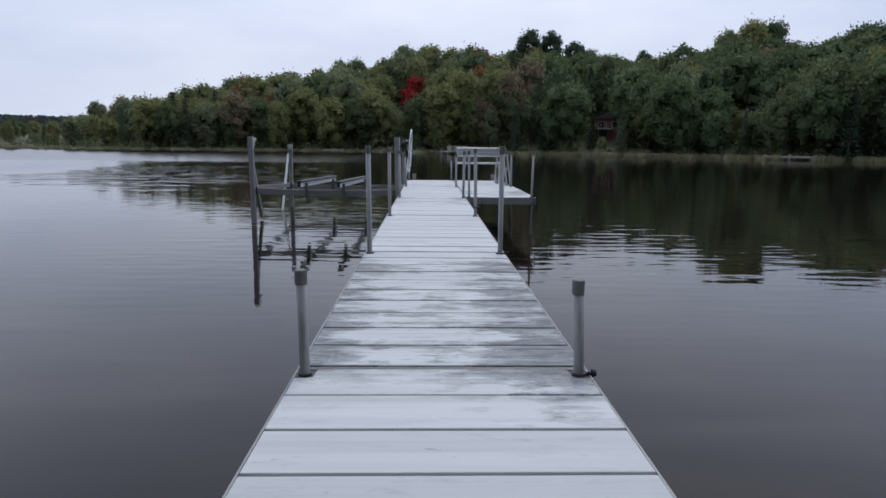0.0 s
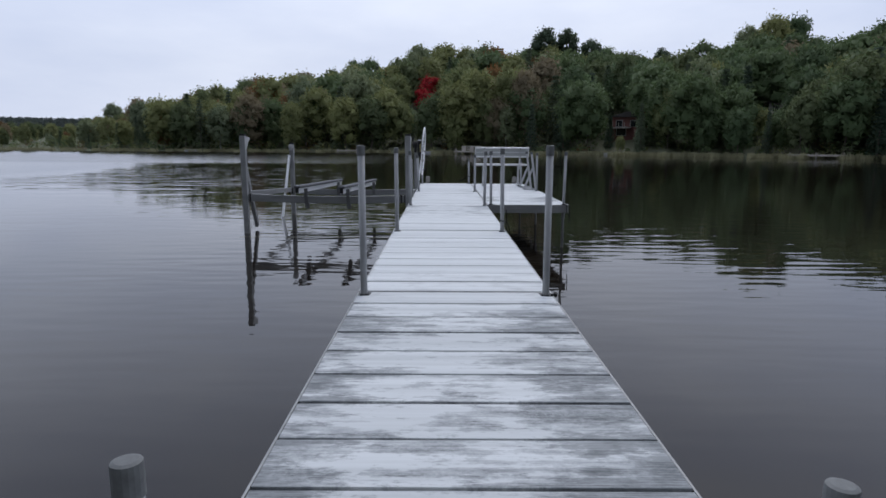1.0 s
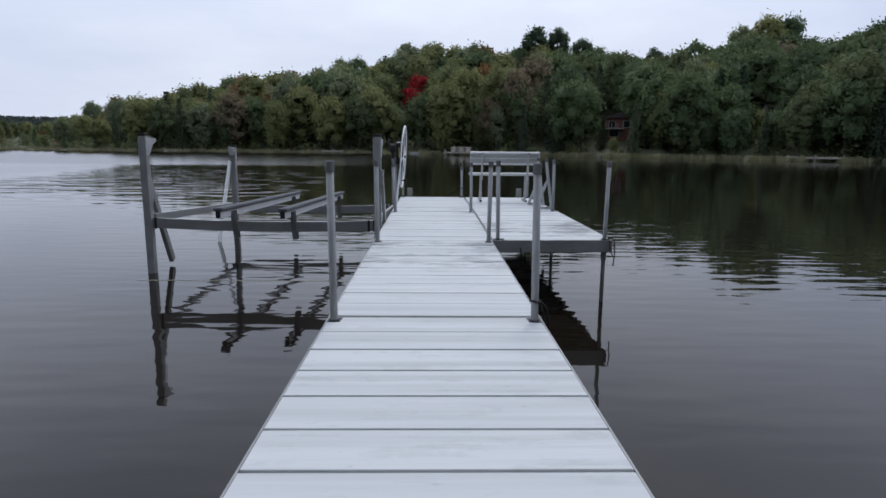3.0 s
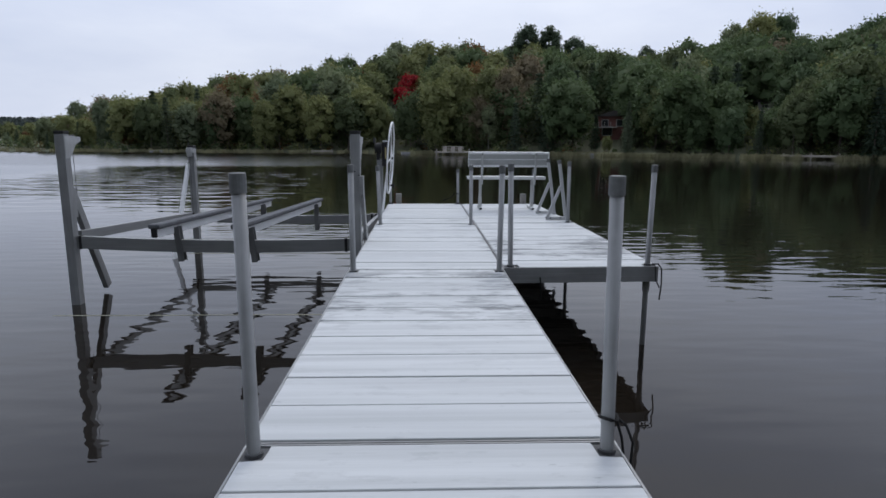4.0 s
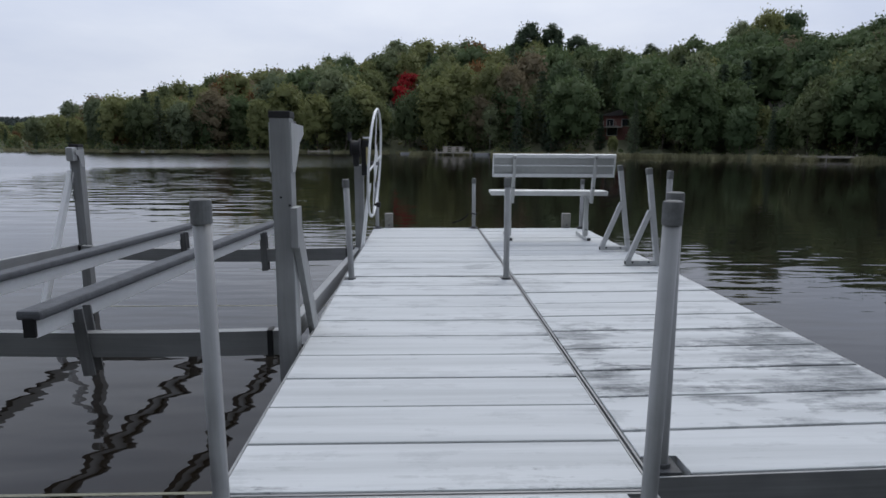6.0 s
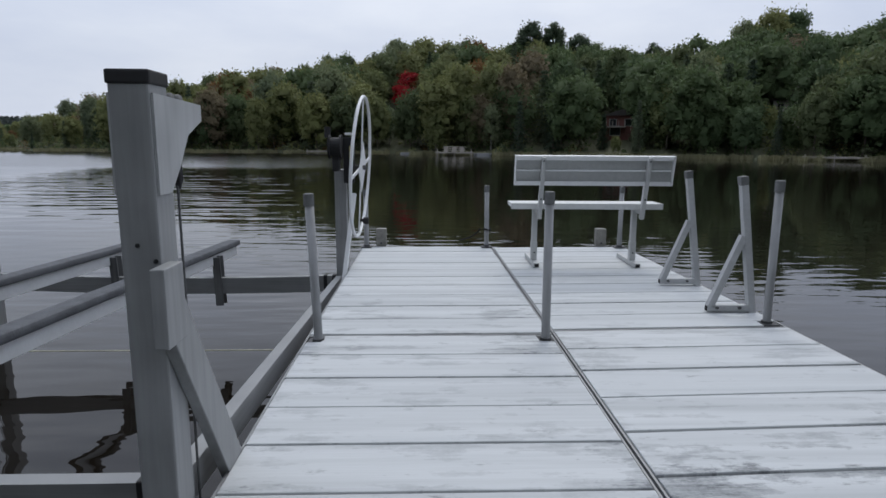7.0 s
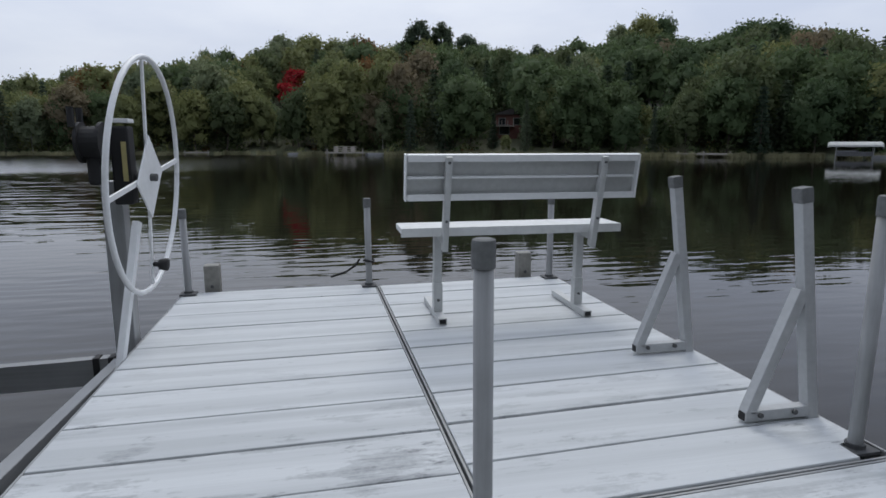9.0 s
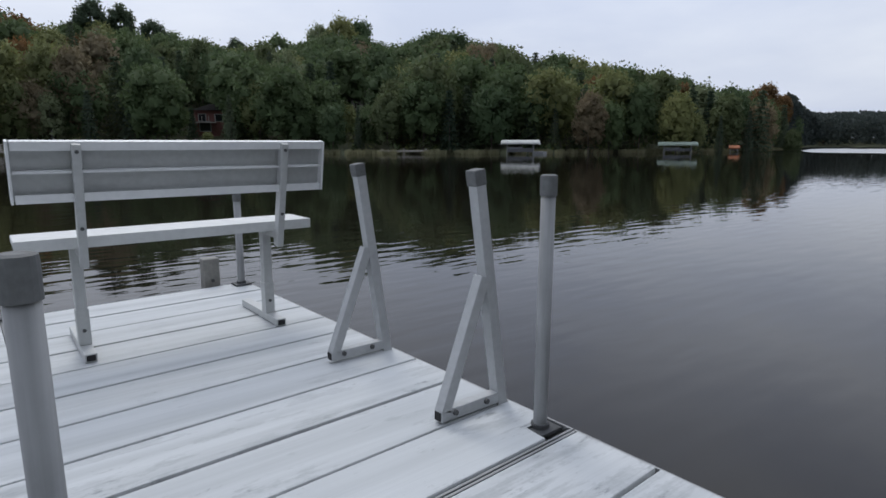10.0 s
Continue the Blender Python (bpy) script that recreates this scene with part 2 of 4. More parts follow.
    l.new(maths(n, l, "ADD", maths(n, l, "ADD", times(wind, 0.06), times(span("Y", 35, 80), 0.035)), 0.02), b.inputs["Roughness"])
    return m


def leaf_material(name, dark, light, rough=0.75):
    """Foliage: each leaf clump its own tone, each tree its own cast."""
    m, n, l, b = material(name, rough)
    geo, info = n.new("ShaderNodeNewGeometry"), n.new("ShaderNodeObjectInfo")
    c = mixed(n, l, ramp(n, l, geo.outputs["Random Per Island"], [(0.0, 0.2), (1.0, 0.8)]), dark, light)
    cast = ramp(n, l, info.outputs["Random"], [(0.0, (0.90, 0.94, 0.93)), (0.5, (1.0, 1.0, 1.0)), (1.0, (1.22, 1.16, 1.04))])
    l.new(mixed(n, l, 1.0, c, cast, "MULTIPLY"), b.inputs["Base Color"])
    b.inputs["Specular IOR Level"].default_value = 0.2
    thin, mix = n.new("ShaderNodeBsdfTranslucent"), n.new("ShaderNodeMixShader")
    tint = mixed(n, l, 1.0, c, cast, "MULTIPLY")
    l.new(tint, thin.inputs["Color"])
    mix.inputs[0].default_value = 0.45
    l.new(b.outputs[0], mix.inputs[1]), l.new(thin.outputs[0], mix.inputs[2])
    l.new(mix.outputs[0], n["Material Output"].inputs["Surface"])
    return m


def ground_material():
    """Forest floor, with tall pale reeds and mown grass in patches by the shore."""
    m, n, l, b = material("lake_bank_ground", 0.95)
    v = place(n, l)
    g = mixed(n, l, noisy(n, l, v, 0.35, 5), (0.045, 0.055, 0.025), (0.10, 0.10, 0.055))
    g = mixed(n, l, ramp(n, l, noisy(n, l, v, 0.05, 3), [(0.45, 0.0), (0.6, 1.0)]), g, (0.085, 0.095, 0.05))
    l.new(g, b.inputs["Base Color"])
    relief(n, l, b, noisy(n, l, v, 2.0, 4), 0.6, 0.2)
    return m


M_PANEL = deck_panel_material()
M_RAIL = metal_material("dull_aluminium", 0.27, 0.5, 0.3, (1.0, 1.0, 40))
M_TUBE = metal_material("galvanised_pipe", 0.275, 0.5, 0.35)
M_LIFT = metal_material("lift_aluminium", 0.30, 0.5, 0.25)
M_BEAM = metal_material("ribbed_lift_aluminium", 0.27, 0.5, 0.22, (1.2, 1.2, 45))
M_HANGER = metal_material("stained_hanger_steel", 0.17, 0.6, 0.45)
# Paler than M_LIFT: the light on the gussets' sides is put into the tone.
M_GUSSET = metal_material("lit_plate_aluminium", 0.46, 0.45, 0.2)
M_BRIGHT = simple("white_coated_aluminium", (0.74, 0.75, 0.755), 0.5, 0.1, 40, 0.08, 0.08)
M_BENCH = simple("weathered_white_aluminium", (0.47, 0.48, 0.475), 0.5, 0.1, 40, 0.12, 0.08)
M_SEAT = simple("worn_white_seat_planks", (0.62, 0.63, 0.625), 0.55, 0.05, 25, 0.14, 0.12)
M_RAILWHITE = simple("greyed_white_aluminium", (0.41, 0.42, 0.425), 0.55, 0.1, 40, 0.14, 0.1)
M_CAP = simple("grey_rubber_cap", (0.12, 0.125, 0.125), 0.7, 0, 60, 0.3)
M_BLACK = simple("black_plastic", (0.011, 0.011, 0.012), 0.7, 0, 60, 0.3)
M_PLATE = metal_material("dark_socket_steel", 0.10, 0.6)
M_SOCKET = simple("dull_socket_steel", (0.075, 0.077, 0.08), 0.75, 0.2, 50, 0.35, 0.3)
M_CARPET = simple("grey_bunk_carpet", (0.10, 0.105, 0.115), 0.95, 0, 120, 0.35, 0.6)
M_BLOCK = simple("weathered_grey_timber", (0.24, 0.235, 0.215), 0.85, 0, 35, 0.3, 0.4)
M_ROPE = simple("black_rope", (0.012, 0.012, 0.012), 0.9, 0, 200, 0.3, 0.6)
M_LABEL = simple("yellow_label", (0.42, 0.36, 0.16), 0.6)
M_AWASH = simple("pale_submerged_beam", (0.25, 0.245, 0.18), 0.6)
M_WATER = water_material()
M_GROUND = ground_material()
M_REED = leaf_material("straw_reeds", (0.19, 0.18, 0.105), (0.34, 0.32, 0.20))
M_BARK = simple("grey_bark", (0.11, 0.095, 0.08), 0.95, 0, 6, 0.4, 0.6)
M_BIRCH = simple("pale_birch_bark", (0.23, 0.225, 0.21), 0.9, 0, 6, 0.35, 0.4)
LEAVES = {
    "green": leaf_material("green_leaves", (0.074, 0.113, 0.054), (0.102, 0.147, 0.071)),
    # olive, pale and brown are lightened: haze over the western hillside is put in
    "olive": leaf_material("olive_leaves", (0.150, 0.172, 0.072), (0.208, 0.230, 0.100)),
    "pale": leaf_material("grey_green_leaves", (0.140, 0.176, 0.106), (0.200, 0.240, 0.140)),
    "moss": leaf_material("mossy_green_leaves", (0.090, 0.117, 0.056), (0.128, 0.160, 0.077)),
    "dark": leaf_material("dark_needles", (0.053, 0.079, 0.053), (0.076, 0.108, 0.070)),
    # distance haze is put into this greyer leaf colour
    "far": leaf_material("haze_tinted_leaves", (0.060, 0.074, 0.070), (0.084, 0.100, 0.092)),
    "needle": leaf_material("grey_green_needles", (0.074, 0.104, 0.072), (0.108, 0.140, 0.096)),
    "rust": leaf_material("russet_leaves", (0.132, 0.082, 0.038), (0.220, 0.129, 0.059)),
    "brown": leaf_material("grey_brown_leaves", (0.178, 0.146, 0.092), (0.250, 0.205, 0.130)),
    "red": leaf_material("scarlet_leaves", (0.26, 0.018, 0.022), (0.46, 0.034, 0.042)),
    "crimson": leaf_material("dull_red_leaves", (0.07, 0.016, 0.012), (0.15, 0.035, 0.025)),
}

# ---------------------------------------------------------------- building kit
def thing(name, at, label, category, group="", kind="", yaw=0.0):
    e = new(name)
    e.matrix_world = pose(*at, 0, 0, yaw)
    e.empty_display_size = 0.1
    return tagged(e, label, category, group, kind)


def part(name, bm, mat, parent=None, label="", smooth=False):
    """Links a bmesh, or a mesh that is already there, as one object under a thing or a part."""
    if isinstance(bm, bmesh.types.BMesh):
        me = bpy.data.meshes.new(name)
        bmesh.ops.recalc_face_normals(bm, faces=bm.faces)
        bm.to_mesh(me)
        bm.free()
        me.materials.append(mat)
        if smooth:
            me.polygons.foreach_set("use_smooth", [True] * len(me.polygons))
    else:
        me = bm
    ob = new(name, me)
    ob.parent = parent
    return tagged(ob, label)


def box(size, centre=(0, 0, 0), bevel=0.0, turn=(0, 0, 0), bm=None):
    """A box, its edges rounded where bevel is given."""
    bm = bm or bmesh.new()
    made = bmesh.ops.create_cube(bm, size=1.0)["verts"]
    bmesh.ops.transform(bm, matrix=Matrix.Diagonal((*size, 1)), verts=made)
    if bevel:
        edges = list({e for v in made for e in v.link_edges})
        made = list({v for f in bmesh.ops.bevel(bm, geom=edges, offset=bevel, segments=2, profile=0.6, affect="EDGES")["faces"] for v in f.verts})
    bmesh.ops.transform(bm, matrix=pose(*centre, *turn), verts=made)
    return bm


def beam(a, b, wide, high, bevel=0.004, bm=None, lean=0.0):
    """A square tube from a to b, wide across and high along its own upright."""
    bm = bm or bmesh.new()
    a, b = Vector(a), Vector(b)
    way = b - a
    made = bmesh.ops.create_cube(bm, size=1.0)["verts"]
    bmesh.ops.transform(bm, matrix=Matrix.Diagonal((wide, high, way.length, 1)), verts=made)
    if bevel:
        edges = list({e for v in made for e in v.link_edges})
        made = list({v for f in bmesh.ops.bevel(bm, geom=edges, offset=bevel, segments=2, profile=0.6, affect="EDGES")["faces"] for v in f.verts})
    z = way.normalized()
    side = Vector((1, 0, 0)) if abs(z.x) < 0.8 else Vector((0, 1, 0))
    y = z.cross(side).normalized()
    x = y.cross(z)
    m = Matrix((x, y, z)).transposed().to_4x4()
    m.translation = (a + b) / 2
    bmesh.ops.transform(bm, matrix=m @ pose(0, 0, 0, 0, 0, lean), verts=made)
    return bm


def rod(points, radius, sides=12, bm=None, closed=False):
    """A round bar or pipe through points."""
    bm = bm or bmesh.new()
    pts = [Vector(p) for p in points]
    n, rings = len(pts), []
    for i, p in enumerate(pts):
        before = pts[i - 1] if (i or closed) else p
        after = pts[(i + 1) % n] if (i < n - 1 or closed) else p
        z = (after - before).normalized()
        side = Vector((1, 0, 0)) if abs(z.x) < 0.9 else Vector((0, 1, 0))
        y = z.cross(side).normalized()
        x = y.cross(z)
        r = radius[i] if isinstance(radius, (list, tuple)) else radius
        rings.append([bm.verts.new(p + r * (math.cos(k * math.tau / sides) * x + math.sin(k * math.tau / sides) * y)) for k in range(sides)])
    for i in range(n if closed else n - 1):
        a, b = rings[i], rings[(i + 1) % n]
        for k in range(sides):
            bm.faces.new((a[k], a[(k + 1) % sides], b[(k + 1) % sides], b[k]))
    if not closed:
        bm.faces.new(rings[0][::-1]), bm.faces.new(rings[-1])
    return bm


def slab(outline, z0, z1, bevel=0.0):
    """A flat plate of any outline in the plan, with its upper rim rounded."""
    bm = bmesh.new()
    low = [bm.verts.new((x, y, z0)) for x, y in outline]
    top = [bm.verts.new((x, y, z1)) for x, y in outline]
    n = len(outline)
    cap = bm.faces.new(top)
    bm.faces.new(low[::-1])
    for i in range(n):
        bm.faces.new((low[i], low[(i + 1) % n], top[(i + 1) % n], top[i]))
    if bevel:
        bmesh.ops.bevel(bm, geom=list(cap.edges), offset=bevel, segments=2, profile=0.6, affect="EDGES")
    return bm


def side_plate(outline, x0, x1, bevel=0.0):
    """A plate of any outline in the plane of y and z, from x0 to x1."""
    bm = slab([(y, z) for y, z in outline], x0, x1, bevel)
    bmesh.ops.transform(bm, matrix=Matrix(((0, 0, 1, 0), (1, 0, 0, 0), (0, 1, 0, 0), (0, 0, 0, 1))), verts=bm.verts)
    return bm

# ---------------------------------------------------------------- lake, banks and far shore
# Bearings in degrees from the dock's line, clockwise: how far the shore lies, and how steeply the skyline stands over the eye.
SHORE = ((-180, 18), (-160, 20), (-140, 28), (-115, 60), (-90, 330), (-65, 380), (-50, 225), (-42, 178), (-34.9, 154), (-30, 141), (-20, 128), (-10, 120), (0, 115),
         (10, 110), (17, 106), (25, 102), (35, 100), (45, 102), (55, 114), (62, 135), (67.3, 175), (69.3, 300), (90, 340), (110, 120), (140, 28), (160, 20), (180, 18))
SKYLINE = ((-180, 0.3), (-100, 0.1), (-60, 0.024), (-45, 0.026), (-38, 0.028), (-35.5, 0.026), (-32, 0.031), (-30, 0.040), (-28.6, 0.050), (-26.4, 0.073), (-23.2, 0.080), (-19, 0.099), (-15.4, 0.107), (-13, 0.116), (-9.5, 0.130), (-7.6, 0.137), (-1.2, 0.163), (4, 0.164), (10, 0.162),
           (18, 0.156), (22, 0.156), (25, 0.164), (29, 0.178), (31, 0.170), (33, 0.156), (36, 0.160), (38, 0.168), (47, 0.140), (53, 0.115), (60, 0.096), (64.7, 0.073), (67.3, 0.050), (69.3, 0.041), (90, 0.041), (120, 0.2), (180, 0.3))
EYE_Z, MID_Y = 1.0, 8.0    # the bearings are taken from the dock's middle


def table(rows, a):
    xs, ys = zip(*rows)
    return float(np.interp(a, xs, ys))


def bearing(x, y):
    return math.degrees(math.atan2(x, y - MID_Y))


def shore_at(a):
    return table(SHORE, a) * (1 + 0.02 * math.sin(a * 1.7) + 0.012 * math.sin(a * 4.3 + 1))


def rise_at(a):
    """Height of the hill's crest behind the shore at that bearing."""
    d = shore_at(a)
    depth = 70 if d < 500 else 150
    # The close banks, unseen behind the dock, are raised to block sky light.
    return max(2.0, table(SKYLINE, a) * (d + depth) + EYE_Z - 12.5) if d > 90 else 13.0


def land_z(x, y):
    a, r = bearing(x, y), math.hypot(x, y - MID_Y)
    d = shore_at(a)
    over = r - d
    if over <= 0:
        return max(-4.0, WATER_Z + over * 0.12)
    depth = 70 if d < 500 else 150
    s = min(1.0, over / depth)
    s = s * s * (3 - 2 * s)
    hill = 27.0 * min(1.0, (r - 765) / 250) if -62 < a < -26 and r > 765 else 0.0
    bump = 0.8 * noise.noise((x * 0.03, y * 0.03, 0)) * min(1, over / 15)
    return WATER_Z + max(hill, min(0.35, over * 0.12) + s * rise_at(a) + bump)


def build_ground():
    bm = bmesh.new()
    steps = [-1.0, -0.6, -0.25, -0.06, 0.0, 0.012, 0.03, 0.06, 0.1, 0.16, 0.24, 0.34, 0.46, 0.7, 1.1]
    rays, grid = 900, []
    for i in range(rays):
        a = -180 + 360 * i / rays
        d = shore_at(a)
        far = [d + (min(d, 400) if s < 0 else 180) * s for s in steps[1:]] + [d + 500, d + 750, 4200]
        dx, dy = math.sin(radians(a)), math.cos(radians(a))
        grid.append([bm.verts.new((dx * r, MID_Y + dy * r, land_z(dx * r, MID_Y + dy * r) if r < 3000 else 6.0)) for r in far])
    hub = bm.verts.new((0, MID_Y, -4))
    for i in range(rays):
        a, b = grid[i], grid[(i + 1) % rays]
        bm.faces.new((hub, b[0], a[0]))
        for k in range(len(a) - 1):
            bm.faces.new((a[k], b[k], b[k + 1], a[k + 1]))
    return tagged(part("ground", bm, M_GROUND, smooth=True), "wooded lake bank of dark soil, grass and reeds", "ground", kind="structure")


def build_water():
    bm = bmesh.new()
    bmesh.ops.create_circle(bm, cap_ends=True, segments=96, radius=1600)
    bmesh.ops.translate(bm, vec=(0, 0, WATER_Z), verts=bm.verts)
    return tagged(part("water", bm, M_WATER), "dark peaty lake water with small wind ripples", "lake", kind="structure")


build_ground()
build_water()


# ---------------------------------------------------------------- trees
def ball():
    """Corners and faces of a small round clump, made once."""
    bm = bmesh.new()
    bmesh.ops.create_icosphere(bm, subdivisions=1, radius=1.0)
    bm.verts.ensure_lookup_table()
    out = np.array([v.co for v in bm.verts]), np.array([[v.index for v in f.verts] for f in bm.faces])
    bm.free()
    return out


BALL_V, BALL_F = ball()


def leaf_mesh(name, mat, centres, sizes, rng, flat=0.0, facing=None, clumps=None, crown=None):
    """Many small bent leaves over knobbly leaf clumps, one mesh."""
    n = len(centres)
    c = np.asarray(centres)
    u = rng.normal(size=(n, 3))
    u[:, 2] *= 1 - flat
    u /= np.linalg.norm(u, axis=1)[:, None]
    w = np.cross(u, rng.normal(size=(n, 3)))
    w /= np.linalg.norm(w, axis=1)[:, None]
    k = np.cross(u, w)
    if facing is not None:
        turned = np.where((k * facing).sum(1) < 0, -1.0, 1.0)[:, None]
        w, k = w * turned, k * turned
    s = np.asarray(sizes)[:, None]
    verts = np.stack([c - u * s, c - w * s * 0.62 + k * s * 0.22, c + u * s * 0.9, c + w * s * 0.58 + k * s * 0.18], 1).reshape(-1, 3)
    base = np.arange(n)[:, None] * 4
    faces = np.concatenate([base + [0, 1, 2], base + [0, 2, 3]])
    ways = None if facing is None else np.repeat(facing, 4, axis=0)
    if clumps is not None and len(clumps):
        m = len(clumps)
        rough = rng.uniform(0.72, 1.2, size=(m, len(BALL_V), 1))
        shape = BALL_V[None] * rough * clumps[:, None, 3:4] * np.array((1, 1, 0.85))
        extra = (shape + clumps[:, None, :3]).reshape(-1, 3)
        fextra = (BALL_F[None] + (len(verts) + np.arange(m) * len(BALL_V))[:, None, None]).reshape(-1, 3)
        verts, faces = np.concatenate([verts, extra]), np.concatenate([faces, fextra])
        heart = clumps[:, :3].mean(0)
        out = np.repeat((clumps[:, :3] - heart) / (np.abs(clumps[:, :3] - heart).max(0) + 0.01), len(BALL_V), axis=0)
        ways = np.concatenate([ways, outward(np.tile(BALL_V, (m, 1)) * 0.55 + (0 if crown is False else out) + rng.normal(size=(m * len(BALL_V), 3)) * 0.3, 1.3)])
    me = bpy.data.meshes.new(name)
    me.from_pydata(verts.tolist(), [], faces.tolist())
    me.materials.append(mat)
    if ways is not None:
        me.polygons.foreach_set("use_smooth", [True] * len(me.polygons))
        me.normals_split_custom_set_from_vertices(ways.tolist())
    return me


def outward(d, up=0.9):
    """Normals that swell out of a lump of leaves and lean to the sky, as a leafy surface does."""
    d = d / np.linalg.norm(d, axis=1)[:, None]
    d = d + np.array((0, 0, up))
    return d / np.linalg.norm(d, axis=1)[:, None]


def trunk_mesh(height, radius, rng, mat, limbs=6, crown_from=0.35, spread=2.5):
    bm = bmesh.new()
    bend = rng.normal(size=2) * 0.25
    pts = [(bend[0] * math.sin(k * 0.9), bend[1] * math.sin(k * 0.7), height * k / 5) for k in range(6)]
    rod(pts, [radius * (1 - 0.17 * k) for k in range(6)], 7, bm)
    for i in range(limbs):
        z = height * (crown_from + (0.9 - crown_from) * i / limbs)
        a = i * 2.4 + rng.random()
        reach = spread * (0.6 + 0.5 * rng.random())
        tip = (reach * math.cos(a), reach * math.sin(a), z + reach * 0.7)
        rod([(0, 0, z), (tip[0] * 0.5, tip[1] * 0.5, z + reach * 0.28), tip], [radius * 0.42, radius * 0.26, radius * 0.08], 5, bm)
    me = bpy.data.meshes.new("trunk")
    bm.to_mesh(me)
    bm.free()
    me.materials.append(mat)
    return me


def broadleaf_points(height, width, rng, count, low=0.07, flat=0.95, lobes=24):
    """Leaf places over the lobes of a broad crown: each limb carries its own rounded, fraying mass of leaves."""
    mid, half = height * (low + (1 - low) * 0.46), height * (1 - low) * 0.5
    heads = []
    for k in range(lobes):
        up = 1 - 1.75 * (k + 0.5) / lobes                     # from the top down to the skirts
        turn = k * 2.4 + rng.uniform(-0.5, 0.5)
        ring = math.sqrt(max(0.0, 1 - up * up)) * rng.uniform(0.55, 0.78)
        size = width * rng.uniform(0.15, 0.24) * (1.0 if up > -0.4 else 0.9)
        heads.append((math.cos(turn) * ring * width / 2, math.sin(turn) * ring * width / 2, mid + up * half * 0.76 + rng.normal() * height * 0.02, size))
    heads.append((0, 0, mid - half * 0.1, width * 0.36))
    heads = np.array(heads)
    which = rng.choice(lobes, size=count, p=heads[:lobes, 3] ** 2 / (heads[:lobes, 3] ** 2).sum())
    d = rng.normal(size=(count, 3))
    d /= np.linalg.norm(d, axis=1)[:, None]
    away = heads[which, :3] - np.array((0, 0, mid - half * 0.3))
    away /= np.linalg.norm(away, axis=1)[:, None]
    d = np.where(((d * away).sum(1) < -0.25)[:, None], -d, d)
    reach = heads[which, 3] * rng.normal(0.92, 0.20, size=count) * (1 + 0.14 * np.sin(5 * d[:, 0] + 3 * which) * np.cos(4 * d[:, 2] + which))
    pts = heads[which, :3] + d * reach[:, None] * np.array((1, 1, flat))
    # Loose sprays between the limbs soften the outline and close the gaps.
    loose = rng.random(count) < 0.36
    egg = np.array((0, 0, mid)) + d * rng.normal(0.84, 0.15, size=(count, 1)) * np.array((width * 0.46, width * 0.46, half * 0.98))
    pts = np.where(loose[:, None], egg, pts)
    ways = outward(d + away * 0.8 + rng.normal(size=(count, 3)) * 0.3, 1.15)
    sizes = rng.uniform(0.20, 0.48, size=count) * (height / 15) ** 0.5
    core = heads * np.array((1, 1, 1, 0.74))
    return pts, sizes, ways, core


def conifer_points(height, width, rng, count):
    """Whorls of drooping boughs that shorten to the tip."""
    pts, sizes = [], []
    tiers = 17
    for t in range(tiers):
        z = height * (0.06 + 0.92 * t / tiers)
        reach = width / 2 * (1 - t / tiers) ** 0.8 + 0.15
        boughs = 9 if t < 11 else 6
        for b in range(boughs):
            a = b * math.tau / boughs + t * 0.8 + rng.normal() * 0.15
            k = max(4, int(count / (tiers * boughs)))
            f = rng.random(k) ** 0.7
            long = reach * rng.uniform(0.75, 1.1)
            pts.append(np.stack([f * long * math.cos(a) + rng.normal(size=k) * 0.18, f * long * math.sin(a) + rng.normal(size=k) * 0.18,
                                 z - f * f * long * 0.32 + rng.normal(size=k) * 0.12], 1))
            sizes.append(rng.uniform(0.16, 0.36, size=k))
    p = np.concatenate(pts)
    return p, np.concatenate(sizes), outward(p * (1, 1, 0) + rng.normal(size=p.shape) * 0.4 + (0, 0, 0.3)), None


class TreeKind:
    """Meshes of one kind of tree, about 15 m tall, shared by all its copies."""

    def __init__(self, form, leaf, seed, height=15.0, width=8.5, count=2700, bark=M_BARK):
        rng = np.random.default_rng(seed)
        make = {"broad": broadleaf_points, "conifer": conifer_points, "pine": lambda h, w, g, n: broadleaf_points(h, w, g, n, 0.38, 0.62, 19), "open": lambda h, w, g, n: broadleaf_points(h, w, g, n, 0.16, 0.8, 9)}[form]
        pts, sizes, ways, clumps = make(height, width, rng, count)
        self.height, self.form, self.leaf = height, form, leaf
        self.crown = leaf_mesh("crown", LEAVES[leaf], pts, sizes, rng, 0.35 if form == "pine" else 0.0, ways, clumps)
        self.trunk = trunk_mesh(height * 0.92, height * 0.014, rng, bark, 0 if form == "conifer" else 7, 0.3, width * 0.3)
        self.points, self.sizes, self.ways, self.clumps = pts, sizes, ways, clumps

    def plant(self, at, height, yaw, wide=1.0, label="", group="trees on the far shore"):
        words = {"green": "green broadleaf tree", "olive": "yellowing olive-green broadleaf tree", "pale": "grey-green broadleaf tree", "moss": "moss-green broadleaf tree", "dark": "dark green conifer", "needle": "grey-green spruce",
                 "rust": "russet autumn broadleaf tree", "brown": "thinning grey-brown autumn tree", "red": "bright scarlet autumn maple", "crimson": "dull red autumn maple"}[self.leaf]
        s = height / self.height
        t = new("tree")
        t.matrix_world = pose(*at, 0, 0, yaw) @ Matrix.Diagonal((s * wide, s * wide, s, 1))
        tagged(t, label or words + " on the wooded far shore", "tree", group)
        part("trunk", self.trunk, None, t)
        part("crown", self.crown, None, t)
        return t


